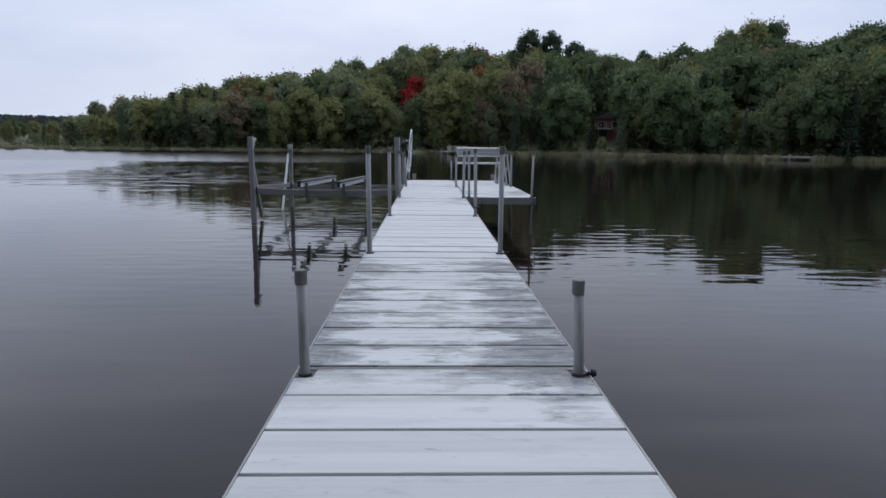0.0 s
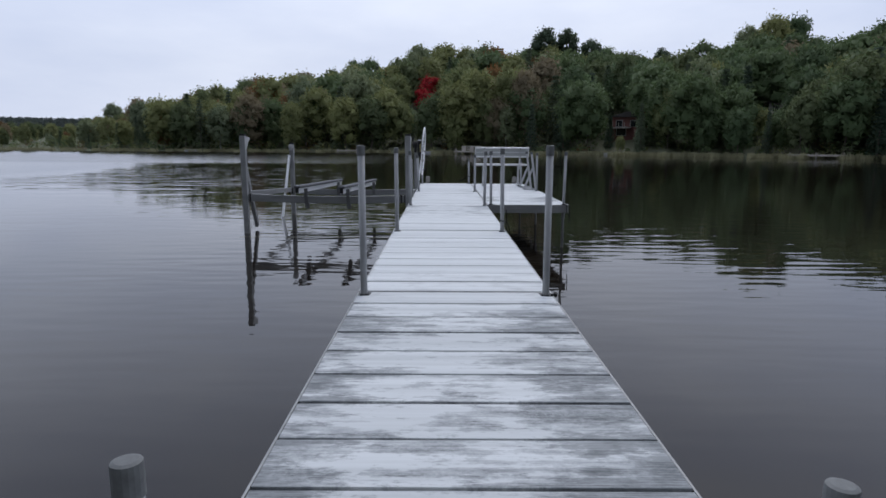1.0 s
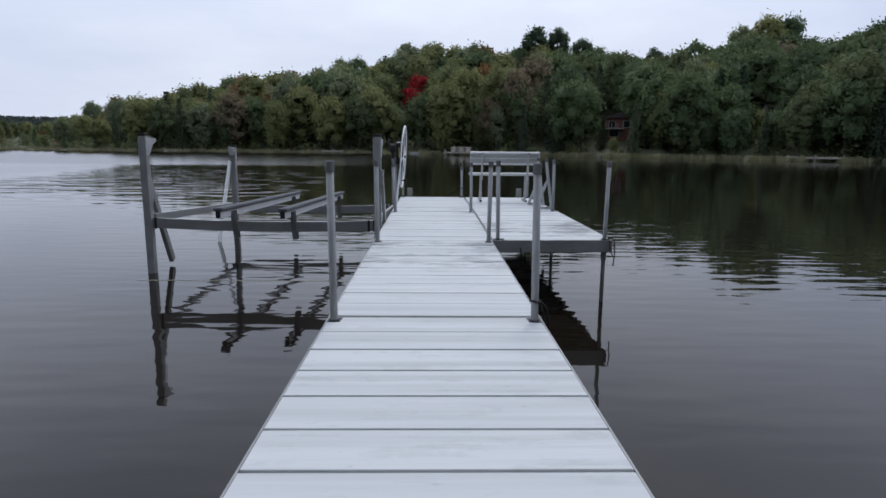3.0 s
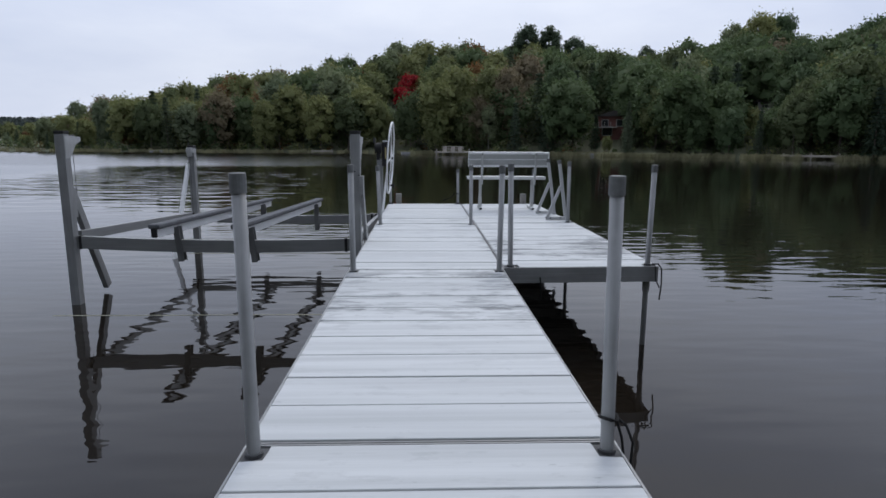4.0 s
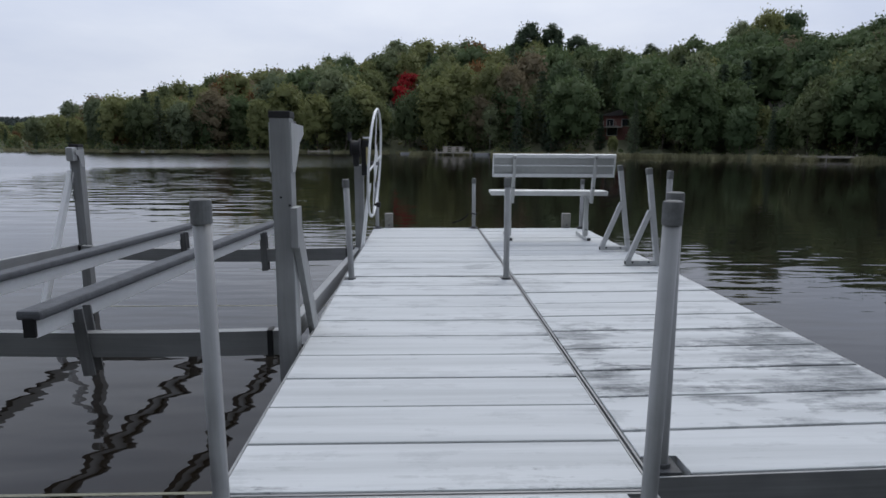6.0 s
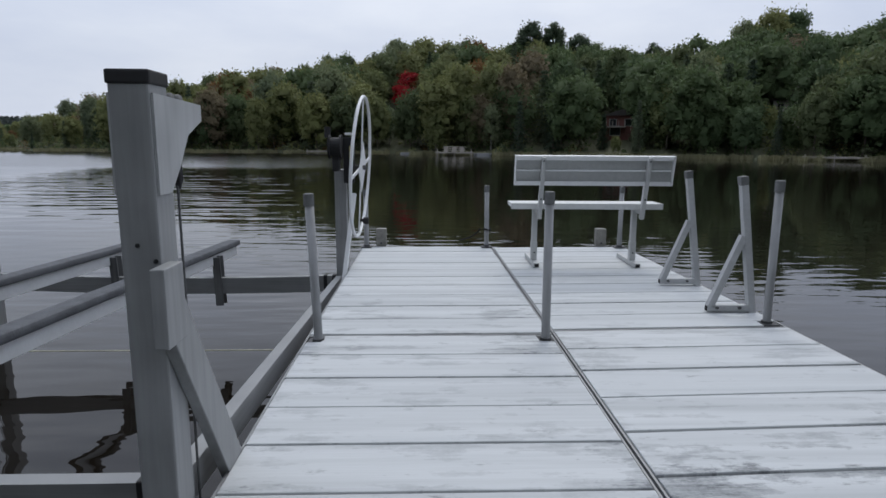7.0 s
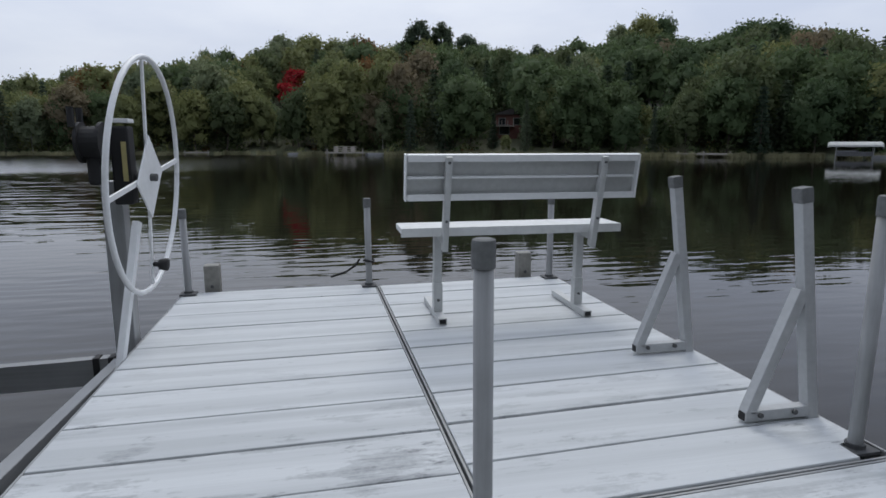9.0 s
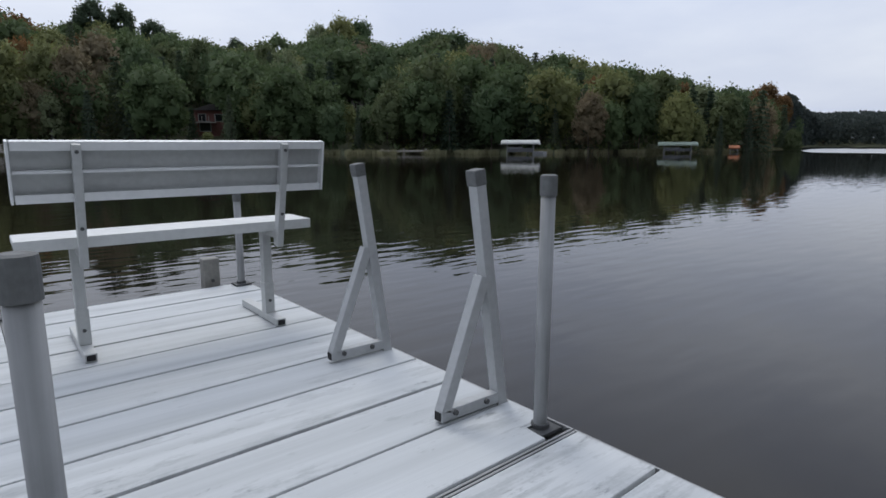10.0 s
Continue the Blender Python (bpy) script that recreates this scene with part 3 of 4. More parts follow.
MUTED = TreeKind("broad", "brown", 10, width=9)
KINDS = [TreeKind("broad", "green", 1, width=9.5), TreeKind("broad", "green", 2, width=11), TreeKind("broad", "olive", 3, width=10), TreeKind("broad", "olive", 4, width=9),
         TreeKind("broad", "pale", 5, width=8.5, bark=M_BIRCH), TreeKind("conifer", "dark", 6, width=6), TreeKind("broad", "rust", 7, width=9),
         TreeKind("conifer", "needle", 8, width=6, height=16), TreeKind("broad", "green", 9, width=10.5), MUTED,
         TreeKind("broad", "moss", 11, width=8.5), TreeKind("broad", "moss", 12, width=10)]
PINE = TreeKind("pine", "dark", 21, height=22, width=11, count=2600)
SCARLET = TreeKind("open", "red", 22, height=12, width=7.0, count=1500, bark=M_BIRCH)
CRIMSON = TreeKind("broad", "crimson", 23, height=11, width=7.5, count=1500)


def spot(a, r):
    x, y = r * math.sin(radians(a)), MID_Y + r * math.cos(radians(a))
    return x, y, land_z(x, y) - 0.15


CLEARINGS = ((15.5, 17.8, 0, 7), (15.2, 19.9, 6, 27), (16.4, 18.9, 0, 27), (29.4, 31.8, 18, 28), (-5.0, 1.2, 6, 36))
rng = random.Random(5)
WEIGHTS = ((0.8, 0.8, 7, 7, 7, 0.6, 2.2, 1.5, 0.8, 6, 3, 3), (6, 5, 3, 2.4, 2, 1, 0.8, 3, 5, 1.2, 5, 5))


def open_ground(a, over):
    return any(lo < a < hi and near <= over < deep for lo, hi, near, deep in CLEARINGS)


def plant_woods():
    """Front ranks as single trees; those behind, which show only their tops, as one wood."""
    back_pts = {}
    for rank, over in enumerate((3, 8, 14, 21, 29, 38, 48, 58, 68)):
        a = -47.0
        while a < 67.6:
            d = shore_at(a)
            r = d + max(2.2, over * (1 + 0.1 * math.sin(a)) + rng.uniform(-2.5, 2.5))
            gap = (4.7 if a > -24 else 3.8) + rng.uniform(-1.5, 1.8)
            a += math.degrees(gap / r)
            if a > 67.6 or open_ground(a, over):
                continue
            kind = KINDS[rng.choices(range(12), WEIGHTS[0 if a < 8 else 1])[0]]
            if rank in (0, 1, 2) and rng.random() < (0.22 if a > 3 else 0.15):
                kind = KINDS[rng.choice((5, 7, 7))]
            tall = rng.uniform(10.5, 17) * (0.72 if rank == 0 else 1.0)
            at = spot(a, r)
            room = table(SKYLINE, a) * (r + 1) + EYE_Z - at[2]
            tall = min(tall, room + rng.uniform(-4.0, 0.8))
            if 28.9 < a < 32.2 and over < 26:
                tall = min(tall, 0.060 * r + EYE_Z - at[2])    # the cottage's gable looks out over these
            if tall < (4.5 if a > -24 else 3.0):
                continue
            if rank in (0, 2, 4):
                kind.plant(at, tall, rng.uniform(0, 360), rng.uniform(0.64, 1.0))
            else:
                back_pts.setdefault(kind.leaf, []).append((kind, at, tall, rng.uniform(0, math.tau), 0.9 if rank == 1 else 0.45))
    for leaf, trees in back_pts.items():
        pts, sizes, ways, balls, g = [], [], [], [], np.random.default_rng(3)
        for kind, at, tall, turn, share in trees:
            s = tall / kind.height
            keep = g.random(len(kind.points)) < share
            p = kind.points[keep] * s
            c, n = math.cos(turn), math.sin(turn)
            pts.append(np.stack([p[:, 0] * c - p[:, 1] * n, p[:, 0] * n + p[:, 1] * c, p[:, 2]], 1) + at)
            sizes.append(kind.sizes[keep] * s * (1.0 if share > 0.5 else 1.2))
            if kind.clumps is not None:
                q = kind.clumps * s
                balls.append(np.stack([q[:, 0] * c - q[:, 1] * n + at[0], q[:, 0] * n + q[:, 1] * c + at[1], q[:, 2] + at[2], q[:, 3]], 1))
            w = kind.ways[keep]
            ways.append(np.stack([w[:, 0] * c - w[:, 1] * n, w[:, 0] * n + w[:, 1] * c, w[:, 2]], 1))
        me = leaf_mesh("woods", LEAVES[leaf], np.concatenate(pts), np.concatenate(sizes), g, 0.0, np.concatenate(ways), np.concatenate(balls) if balls else None, False)
        tagged(part("woods", me, None), "dense mixed autumn woods on the far hillside", "woods", kind="stuff")


plant_woods()
# Trees that stand out: bearing, how steeply their tops stand over the eye, how far behind the shore, kind, height, girth.
for a, steep, over, kind, tall, wide in ((9.6, 0.190, 62, PINE, 24, 0.92), (11.6, 0.187, 60, PINE, 24, 0.78), (14.0, 0.170, 62, PINE, 19, 0.95), (-18.4, 0.103, 74, KINDS[4], 14, 0.9),
                                         (-29.1, 0.060, 74, KINDS[4], 12, 0.9), (-8.4, 0.139, 72, KINDS[0], 14, 0.75), (-6.9, 0.141, 72, KINDS[8], 14, 0.7), (-2.2, 0.166, 66, KINDS[4], 17, 1.1),
                                         (-0.4, 0.164, 66, KINDS[4], 17, 1.0), (27.0, 0.180, 60, KINDS[4], 17, 0.8), (29.0, 0.192, 60, KINDS[2], 17, 0.8), (30.6, 0.188, 60, KINDS[8], 17, 0.7), (35.8, 0.160, 60, KINDS[8], 17, 1.0), (37.3, 0.175, 58, KINDS[1], 17, 1.0), (39.0, 0.172, 60, KINDS[8], 17, 1.0), (41.0, 0.157, 60, KINDS[0], 17, 1.0),
                                         (46.2, 0.141, 60, KINDS[7], 17, 1.3), (20.2, 0.152, 60, PINE, 18, 0.8), (17.8, 0.145, 56, KINDS[1], 15, 1.0), (16.4, 0.146, 58, KINDS[0], 15, 1.0)):
    x, y, z = spot(a, shore_at(a) + over)
    top = steep * math.hypot(x, y - 8) + EYE_Z
    tall = top - z
    kind.plant((x, y, z), tall, rng.uniform(0, 360), wide, group="tall trees on the skyline")
for a, over, kind, steep, tall in ((-1.4, 33, SCARLET, 0.117, 9.5), (-1.9, 28, SCARLET, 0.096, 7.0), (-4.6, 34, KINDS[2], 0.098, 12), (1.0, 34, KINDS[0], 0.105, 12), (-4.3, 12, KINDS[8], 0.066, 9), (-3.0, 12, KINDS[4], 0.060, 8), (-1.6, 10, KINDS[10], 0.056, 8), (-0.7, 13, KINDS[3], 0.060, 8), (0.6, 16, KINDS[9], 0.072, 9), (-6.4, 50, CRIMSON, 0.120, 10), (-19.3, 10, MUTED, 0.062, 7), (-8.4, 12, CRIMSON, 0.055, 6), (7.2, 48, KINDS[6], 0.136, 10), (8.6, 50, KINDS[6], 0.140, 10), (-5.3, 44, KINDS[6], 0.124, 9), (-9.6, 20, KINDS[6], 0.078, 8), (-13.2, 16, CRIMSON, 0.055, 7), (-16.0, 24, KINDS[6], 0.072, 8), (-22.0, 14, KINDS[6], 0.050, 7), (65.0, 10, KINDS[6], 0.085, 11), (66.3, 8, KINDS[6], 0.068, 9),
                                   (19.9, 14, CRIMSON, 0.06, 6), (19.4, 9, KINDS[4], 0.052, 7), (16.2, 8, KINDS[5], 0.05, 7), (17.3, 5, KINDS[3], 0.014, 3), (17.1, 36, KINDS[8], 0.125, 13), (18.5, 38, KINDS[1], 0.13, 13)):
    x, y, z = spot(a, shore_at(a) + over)
    kind.plant((x, y, min(z + 12, max(z, steep * math.hypot(x, y - 8) + EYE_Z - tall))), tall, rng.uniform(0, 360), 1.0)


def shore_growth():
    """Bushes that close the wood's foot, and pale reeds along the water's edge."""
    g = np.random.default_rng(11)
    r = random.Random(8)
    for leaf, share in (("olive", 0.5), ("pale", 0.3), ("rust", 0.12), ("green", 0.7)):
        pts, sizes, ways, a = [], [], [], -47.0
        while a < 67.6:
            over = r.choice((1.5, 3, 6, 11, 17, 25, 33)) + r.uniform(-1, 2)
            a += math.degrees(1.1 / (shore_at(a) * share))
            low = open_ground(a, over + 4)
            if low and r.random() < 0.4:
                continue
            x, y, z = spot(a, shore_at(a) + max(0.8, over))
            h = r.uniform(0.5, 1.3) if low else r.uniform(1.0, 3.0)
            k = 60
            d = g.normal(size=(k, 3))
            d /= np.linalg.norm(d, axis=1)[:, None]
            pts.append(np.array((x, y, z + h * 0.45)) + d * np.array((h * 0.62, h * 0.62, h * 0.55)) * g.uniform(0.5, 1.1, size=(k, 1)))
            sizes.append(g.uniform(0.12, 0.28, size=k))
            ways.append(outward(d))
        me = leaf_mesh("undergrowth", LEAVES[leaf], np.concatenate(pts), np.concatenate(sizes), g, 0.0, np.concatenate(ways))
        tagged(part("undergrowth", me, None), "tangled autumn bushes along the foot of the woods", "bushes", kind="stuff")
    verts, faces = [], []
    for i in range(40000):
        a = g.uniform(-42.0, 68.5)
        if noise.noise((a * 0.9, 3.0, 0.0)) < -0.3:
            continue
        rr = shore_at(a) + g.uniform(-3.0, 0.4)
        x, y = rr * math.sin(radians(a)), MID_Y + rr * math.cos(radians(a))
        h, w, t = g.uniform(0.4, 0.85) * (1 + 0.4 * noise.noise((a * 2.3, 0.0, 5.0))), g.uniform(0.05, 0.12), g.uniform(0, math.tau)
        dx, dy = w * math.cos(t), w * math.sin(t)
        z = max(WATER_Z - 0.05, land_z(x, y) - 0.05)
        lx, ly = g.normal() * 0.12, g.normal() * 0.12
        n = len(verts)
        verts += [(x - dx, y - dy, z), (x + dx, y + dy, z), (x + lx, y + ly, z + h)]
        faces.append((n, n + 1, n + 2))
    me = bpy.data.meshes.new("reeds")
    me.from_pydata(verts, [], faces)
    me.materials.append(M_REED)
    tagged(part("reeds", me, None), "pale straw-coloured reeds along the water's edge", "reeds", kind="stuff")


shore_growth()


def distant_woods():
    """Wooded hills beyond the bays on both sides, and an unseen wood added behind the dock to block sky light."""
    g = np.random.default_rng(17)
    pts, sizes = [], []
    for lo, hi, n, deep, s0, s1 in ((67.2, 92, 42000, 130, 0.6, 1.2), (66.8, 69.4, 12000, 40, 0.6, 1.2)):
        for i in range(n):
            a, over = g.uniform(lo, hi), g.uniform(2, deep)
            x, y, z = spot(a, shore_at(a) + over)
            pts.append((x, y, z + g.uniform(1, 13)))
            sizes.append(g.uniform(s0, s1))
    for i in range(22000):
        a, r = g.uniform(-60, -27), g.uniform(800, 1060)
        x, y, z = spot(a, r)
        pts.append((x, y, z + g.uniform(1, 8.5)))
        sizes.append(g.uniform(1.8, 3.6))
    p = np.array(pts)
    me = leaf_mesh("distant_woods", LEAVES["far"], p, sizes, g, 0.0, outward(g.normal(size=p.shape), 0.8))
    tagged(part("distant_woods", me, None), "haze-tinted wooded hills across the far bays", "woods", kind="stuff")
    # Unseen trees, added so that faces turned back to the shore get darker.
    r = random.Random(4)
    for k in range(56):
        a = r.choice((-1, 1)) * r.uniform(118, 180)
        x, y, z = spot(a, shore_at(a) + r.uniform(3, 24))
        r.choice(KINDS).plant((x, y, z), r.uniform(17, 24), r.uniform(0, 360), 1.0, "unseen broadleaf tree added behind the dock to block sky light", "trees on the near shore")


distant_woods()

# ---------------------------------------------------------------- dock
DECK_L, DECK_R = -0.665, 0.685
PLAT_L, PLAT_R = 0.695, 2.10
SECTION = 3.046
FIRST = 2.075            # where the first pair of posts stands
PLAT_Y = 11.312           # near edge of the side platform, at its middle
SKEW = 0.042             # the platform's boards lie a little askew to the dock's
PANELS = 10


def deck_section(y0, x0, x1, notch, label, length=SECTION - 0.006, skew=0.0, drop=0.0):
    """One framed length of dock: rails all round, ten cross panels; notch: the end panel that is cut out at its corners for the posts."""
    t = thing("dock_section", ((x0 + x1) / 2, y0, 0), label, "dock", "dock sections")
    t.matrix_world = pose((x0 + x1) / 2, y0, 0, -math.degrees(drop / length))
    half = (x1 - x0) / 2
    rack = Matrix(((1, 0, 0, 0), (skew, 1, 0, 0), (0, 0, 1, 0), (0, 0, 0, 1)))

    def racked(bm):
        bmesh.ops.transform(bm, matrix=rack, verts=bm.verts)
        return bm

    for s in (-1, 1):
        bm = box((0.009, length, 0.143), (s * (half - 0.0045), length / 2, -0.0765), 0.002)
        box((0.05, length, 0.012), (s * (half - 0.03), length / 2, -0.14), 0, bm=bm)
        part("side_rail", racked(bm), M_RAIL, t)
    for y in (0.005, length - 0.005):
        part("end_rail", racked(box((2 * half - 0.02, 0.009, 0.138), (0, y, -0.075), 0.002)), M_RAIL, t)
    for y in (1.0, 2.0):
        part("cross_beam", racked(box((2 * half - 0.06, 0.05, 0.08), (0, y, -0.09), 0.004)), M_RAIL, t)
    inner, pitch = half - 0.0125, (length - 0.02) / PANELS
    shared = {}
    for k in range(PANELS):
        gap = (0.005, 0.007, 0.010)[int(y0 * 7 + k * k * 5 + k) % 3]
        cut = (notch == "far" and k == PANELS - 1) or (notch != "far" and k == 0)
        key = (cut, gap)
        if key not in shared:
            a, w, h = gap, inner, pitch - gap
            if not cut:
                outline = [(-w, a), (w, a), (w, h), (-w, h)]
            elif notch == "far":
                outline = [(-w, a), (w, a), (w, h - 0.105), (w - 0.085, h - 0.105), (w - 0.085, h), (-w + 0.085, h), (-w + 0.085, h - 0.105), (-w, h - 0.105)]
            else:
                outline = [(w - 0.12, a), (w - 0.12, 0.10), (w, 0.10), (w, h), (-w, h)]
                outline += [(-w, a)] if notch == "near right" else [(-w, 0.12), (-w + 0.13, 0.12), (-w + 0.13, a)]
            bm = racked(slab(outline, -0.045, 0.0, 0.005))
            p = part("deck_panel", bm, M_PANEL, t)
            shared[key] = p.data
        else:
            p = part("deck_panel", shared[key], None, t)
        p.location = (0, 0.008 + k * pitch, 0.001 * math.sin(k * 2.7 + y0))
    return t


for k in range(-2, 5):
    y = FIRST + SECTION * k
    deck_section(y, DECK_L, DECK_R, "far", "dock section of streaked off-white boards in an aluminium frame", skew=0.016 if k == 4 else 0.0, drop=0.024 if k == 4 else 0.0)
deck_section(FIRST - 3 * SECTION, DECK_L, DECK_R, "far", "dock section of streaked off-white boards in an aluminium frame")
for k in range(2):
    deck_section(PLAT_Y + SECTION * k, PLAT_L, PLAT_R, "near right" if k else "near", "side platform of streaked off-white boards in an aluminium frame",
                 SECTION - (0.13 if k else 0.006), SKEW, 0.024 if k else 0.0)


def dock_post(x, y, height, lean=(0, 0), radius=0.0235, foot=-1.7, knob=False):
    """A pipe leg through its socket, with a rubber cap on top."""
    t = thing("dock_post", (x, y, 0), "grey galvanised pipe post with dark rubber cap on the dock", "dock post", "dock posts")
    top = Vector((lean[0], lean[1], height))
    low = Vector((-lean[0] * 0.3, -lean[1] * 0.3, foot))
    tube = rod([low, (0, 0, 0), top * 0.97], radius, 18)
    part("pipe", tube, M_TUBE, t, smooth=True)
    cap = rod([top - Vector((0, 0, 0.066)), top - Vector((0, 0, 0.012)), top - Vector((0, 0, 0.003)), top], [radius + 0.004, radius + 0.004, radius + 0.003, radius - 0.004], 18)
    part("cap", cap, M_CAP, t, "dark grey rubber cap")
    bm = rod([(0, 0, -0.12), (0, 0, 0.006)], radius + 0.008, 16)
    box((0.108, 0.100, 0.012), (0, 0, -0.014), 0.002, bm=bm)
    part("socket", bm, M_SOCKET, t, "dark steel socket plate")
    part("sleeve", rod([(0, 0, -0.15), (0, 0, -0.25)], radius + 0.009, 14), M_RAIL, t, "dull aluminium sleeve below the frame")
    if knob:
        s = 1 if x > 0 else -1
        part("clamp_knob", rod([(s * (radius + 0.01), 0, 0.0), (s * (radius + 0.032), 0, 0.002), (s * (radius + 0.036), 0, 0.002), (s * (radius + 0.054), 0, 0.004)], [0.008, 0.008, 0.019, 0.016], 10), M_BLACK, t)
    return t


PX_L, PX_R = DECK_L + 0.052, DECK_R - 0.054
POST_TOPS = ((0.48, 0.44), (1.005, 1.01), (0.975, 0.97), (0.902, 0.90), (0.782, 0.797), (0.575, 0.625))
SWAY = (-0.022, -0.004, -0.014, 0.010, -0.006, -0.006)    # how far the right-hand posts lean
for k, (left, right) in enumerate(POST_TOPS):
    y = FIRST + SECTION * k - 0.082
    out = 0.006
    dock_post(PX_L + (0.02 if k == 4 else 0), y, left, (-0.03 if k == 4 else -out, 0))
    dock_post(PX_R, y, right, (SWAY[k], 0), knob=k < 2)
dock_post(PLAT_R - 0.075, PLAT_Y + 0.108, 0.90, (0.012, 0))
dock_post(PLAT_L + 0.066, PLAT_Y + 0.055, 0.905, (-0.014, 0))
dock_post(2.028, 14.475, 0.845, (-0.015, -0.02))
dock_post(PLAT_R - 0.073, 17.21, 0.62, (0.0, 0))


def bumper_block(x, y, z0):
    t = thing("bumper_block", (x, y, z0), "weathered grey timber block bolted to the dock's end", "block", "blocks at the dock's end")
    part("block", box((0.105, 0.095, 0.26), (0, 0, 0.05), 0.008), M_BLOCK, t)
    part("bolt", rod([(0, -0.05, 0.03), (0, -0.056, 0.03)], 0.012, 8), M_PLATE, t)


bumper_block(-0.47, FIRST + 5 * SECTION + 0.045, -0.02)
bumper_block(1.87, 17.372, -0.02)


# ---------------------------------------------------------------- bench
def bench():
    t = thing("bench", (1.396, 16.125, -0.014), "white aluminium park bench facing the lake, seen from behind", "bench", yaw=-1.2)
    long = 1.312
    # Backrest: a shallow tray with three ribs, its hollow side to the rear, leaning back.
    b = part("backrest", box((long, 0.008, 0.245), (0, 0.022, 0), 0.002), M_BENCH, t)
    b.matrix_local = pose(0, -0.065, 0.842, 10)
    for z in (-0.118, 0.0, 0.118):
        part("rib", box((long - 0.012, 0.036 if z else 0.026, 0.014 if z else 0.011), (0, 0.0, z), 0.002), M_BRIGHT, b)
    for z in (-0.106, 0.106):
        part("flange", box((long - 0.012, 0.004, 0.036), (0, -0.0185, z), 0.001), M_BRIGHT, b)
    for x in (-1, 1):
        part("end_trim", box((0.010, 0.050, 0.25), (x * (long / 2 + 0.004), 0.002, 0), 0.002), M_BRIGHT, b)
    seat = box((long, 0.25, 0.034), (-0.018, 0.165, 0.540), 0.006)
    box((long, 0.012, 0.05), (-0.018, 0.040, 0.532), 0.003, bm=seat)
    part("seat", seat, M_SEAT, t)
    for x in (-0.433, 0.447):
        part("back_upright", beam((x, 0.020, 0.43), (x, -0.105, 0.955), 0.034, 0.05), M_BENCH, t)
        part("seat_bracket", beam((x, 0.0, 0.492), (x, 0.28, 0.503), 0.034, 0.05), M_BENCH, t)
        leg = beam((x - 0.012, 0.175, 0.03), (x - 0.012, 0.175, 0.51), 0.045, 0.05)
        part("leg", leg, M_BENCH, t)
        part("leg_sleeve", box((0.053, 0.058, 0.17), (x - 0.012, 0.175, 0.125), 0.004), M_BENCH, t)
        part("foot", box((0.05, 0.53, 0.038), (x - 0.012, 0.265, 0.021), 0.004), M_BENCH, t)
        for y in (-0.001, 0.531):
            part("foot_plug", box((0.036, 0.004, 0.026), (x - 0.012, y, 0.021)), M_BLACK, t, "black plastic end plug")
        part("upright_plug", box((0.026, 0.042, 0.004), (x, 0.021, 0.427)), M_BLACK, t, "black plastic end plug")
        for z, y in ((0.92, -0.122), (0.60, -0.046), (0.11, 0.144)):
            part("bolt", rod([(x if z > 0.3 else x - 0.012, y + 0.004, z), (x if z > 0.3 else x - 0.012, y - 0.006, z)], 0.008, 8), M_PLATE, t)


bench()


def ladder_rail(y, x=2.09):
    """A triangular grab rail: an upright at the platform's edge with a brace back to a foot bar on the boards."""
    t = thing("grab_rail", (x, y, 0), "white square-tube grab rail with diagonal brace at the platform edge", "grab rail", "grab rails at the platform's edge")
    part("upright", beam((0.052, 0, -0.30), (-0.116, 0, 0.825), 0.044, 0.044), M_RAILWHITE, t)
    top = Vector((-0.118, 0, 0.828))
    part("cap", box((0.05, 0.05, 0.055), top, 0.006, (0, -9, 0)), M_CAP, t, "grey rubber cap")
    part("brace", beam((-0.262, 0, 0.035), (-0.085, 0, 0.485), 0.042, 0.042), M_RAILWHITE, t)
    part("foot_bar", beam((-0.282, 0, 0.024), (0.0, 0, 0.024), 0.042, 0.042), M_RAILWHITE, t)
    part("foot_plug", box((0.004, 0.03, 0.03), (-0.2835, 0, 0.024)), M_BLACK, t, "black plastic end plug")
    for x in (-0.225, -0.08):
        part("bolt", rod([(x, -0.022, 0.03), (x, -0.032, 0.03)], 0.010, 8), M_PLATE, t)


ladder_rail(15.455, 2.042)
ladder_rail(14.70, 2.046)

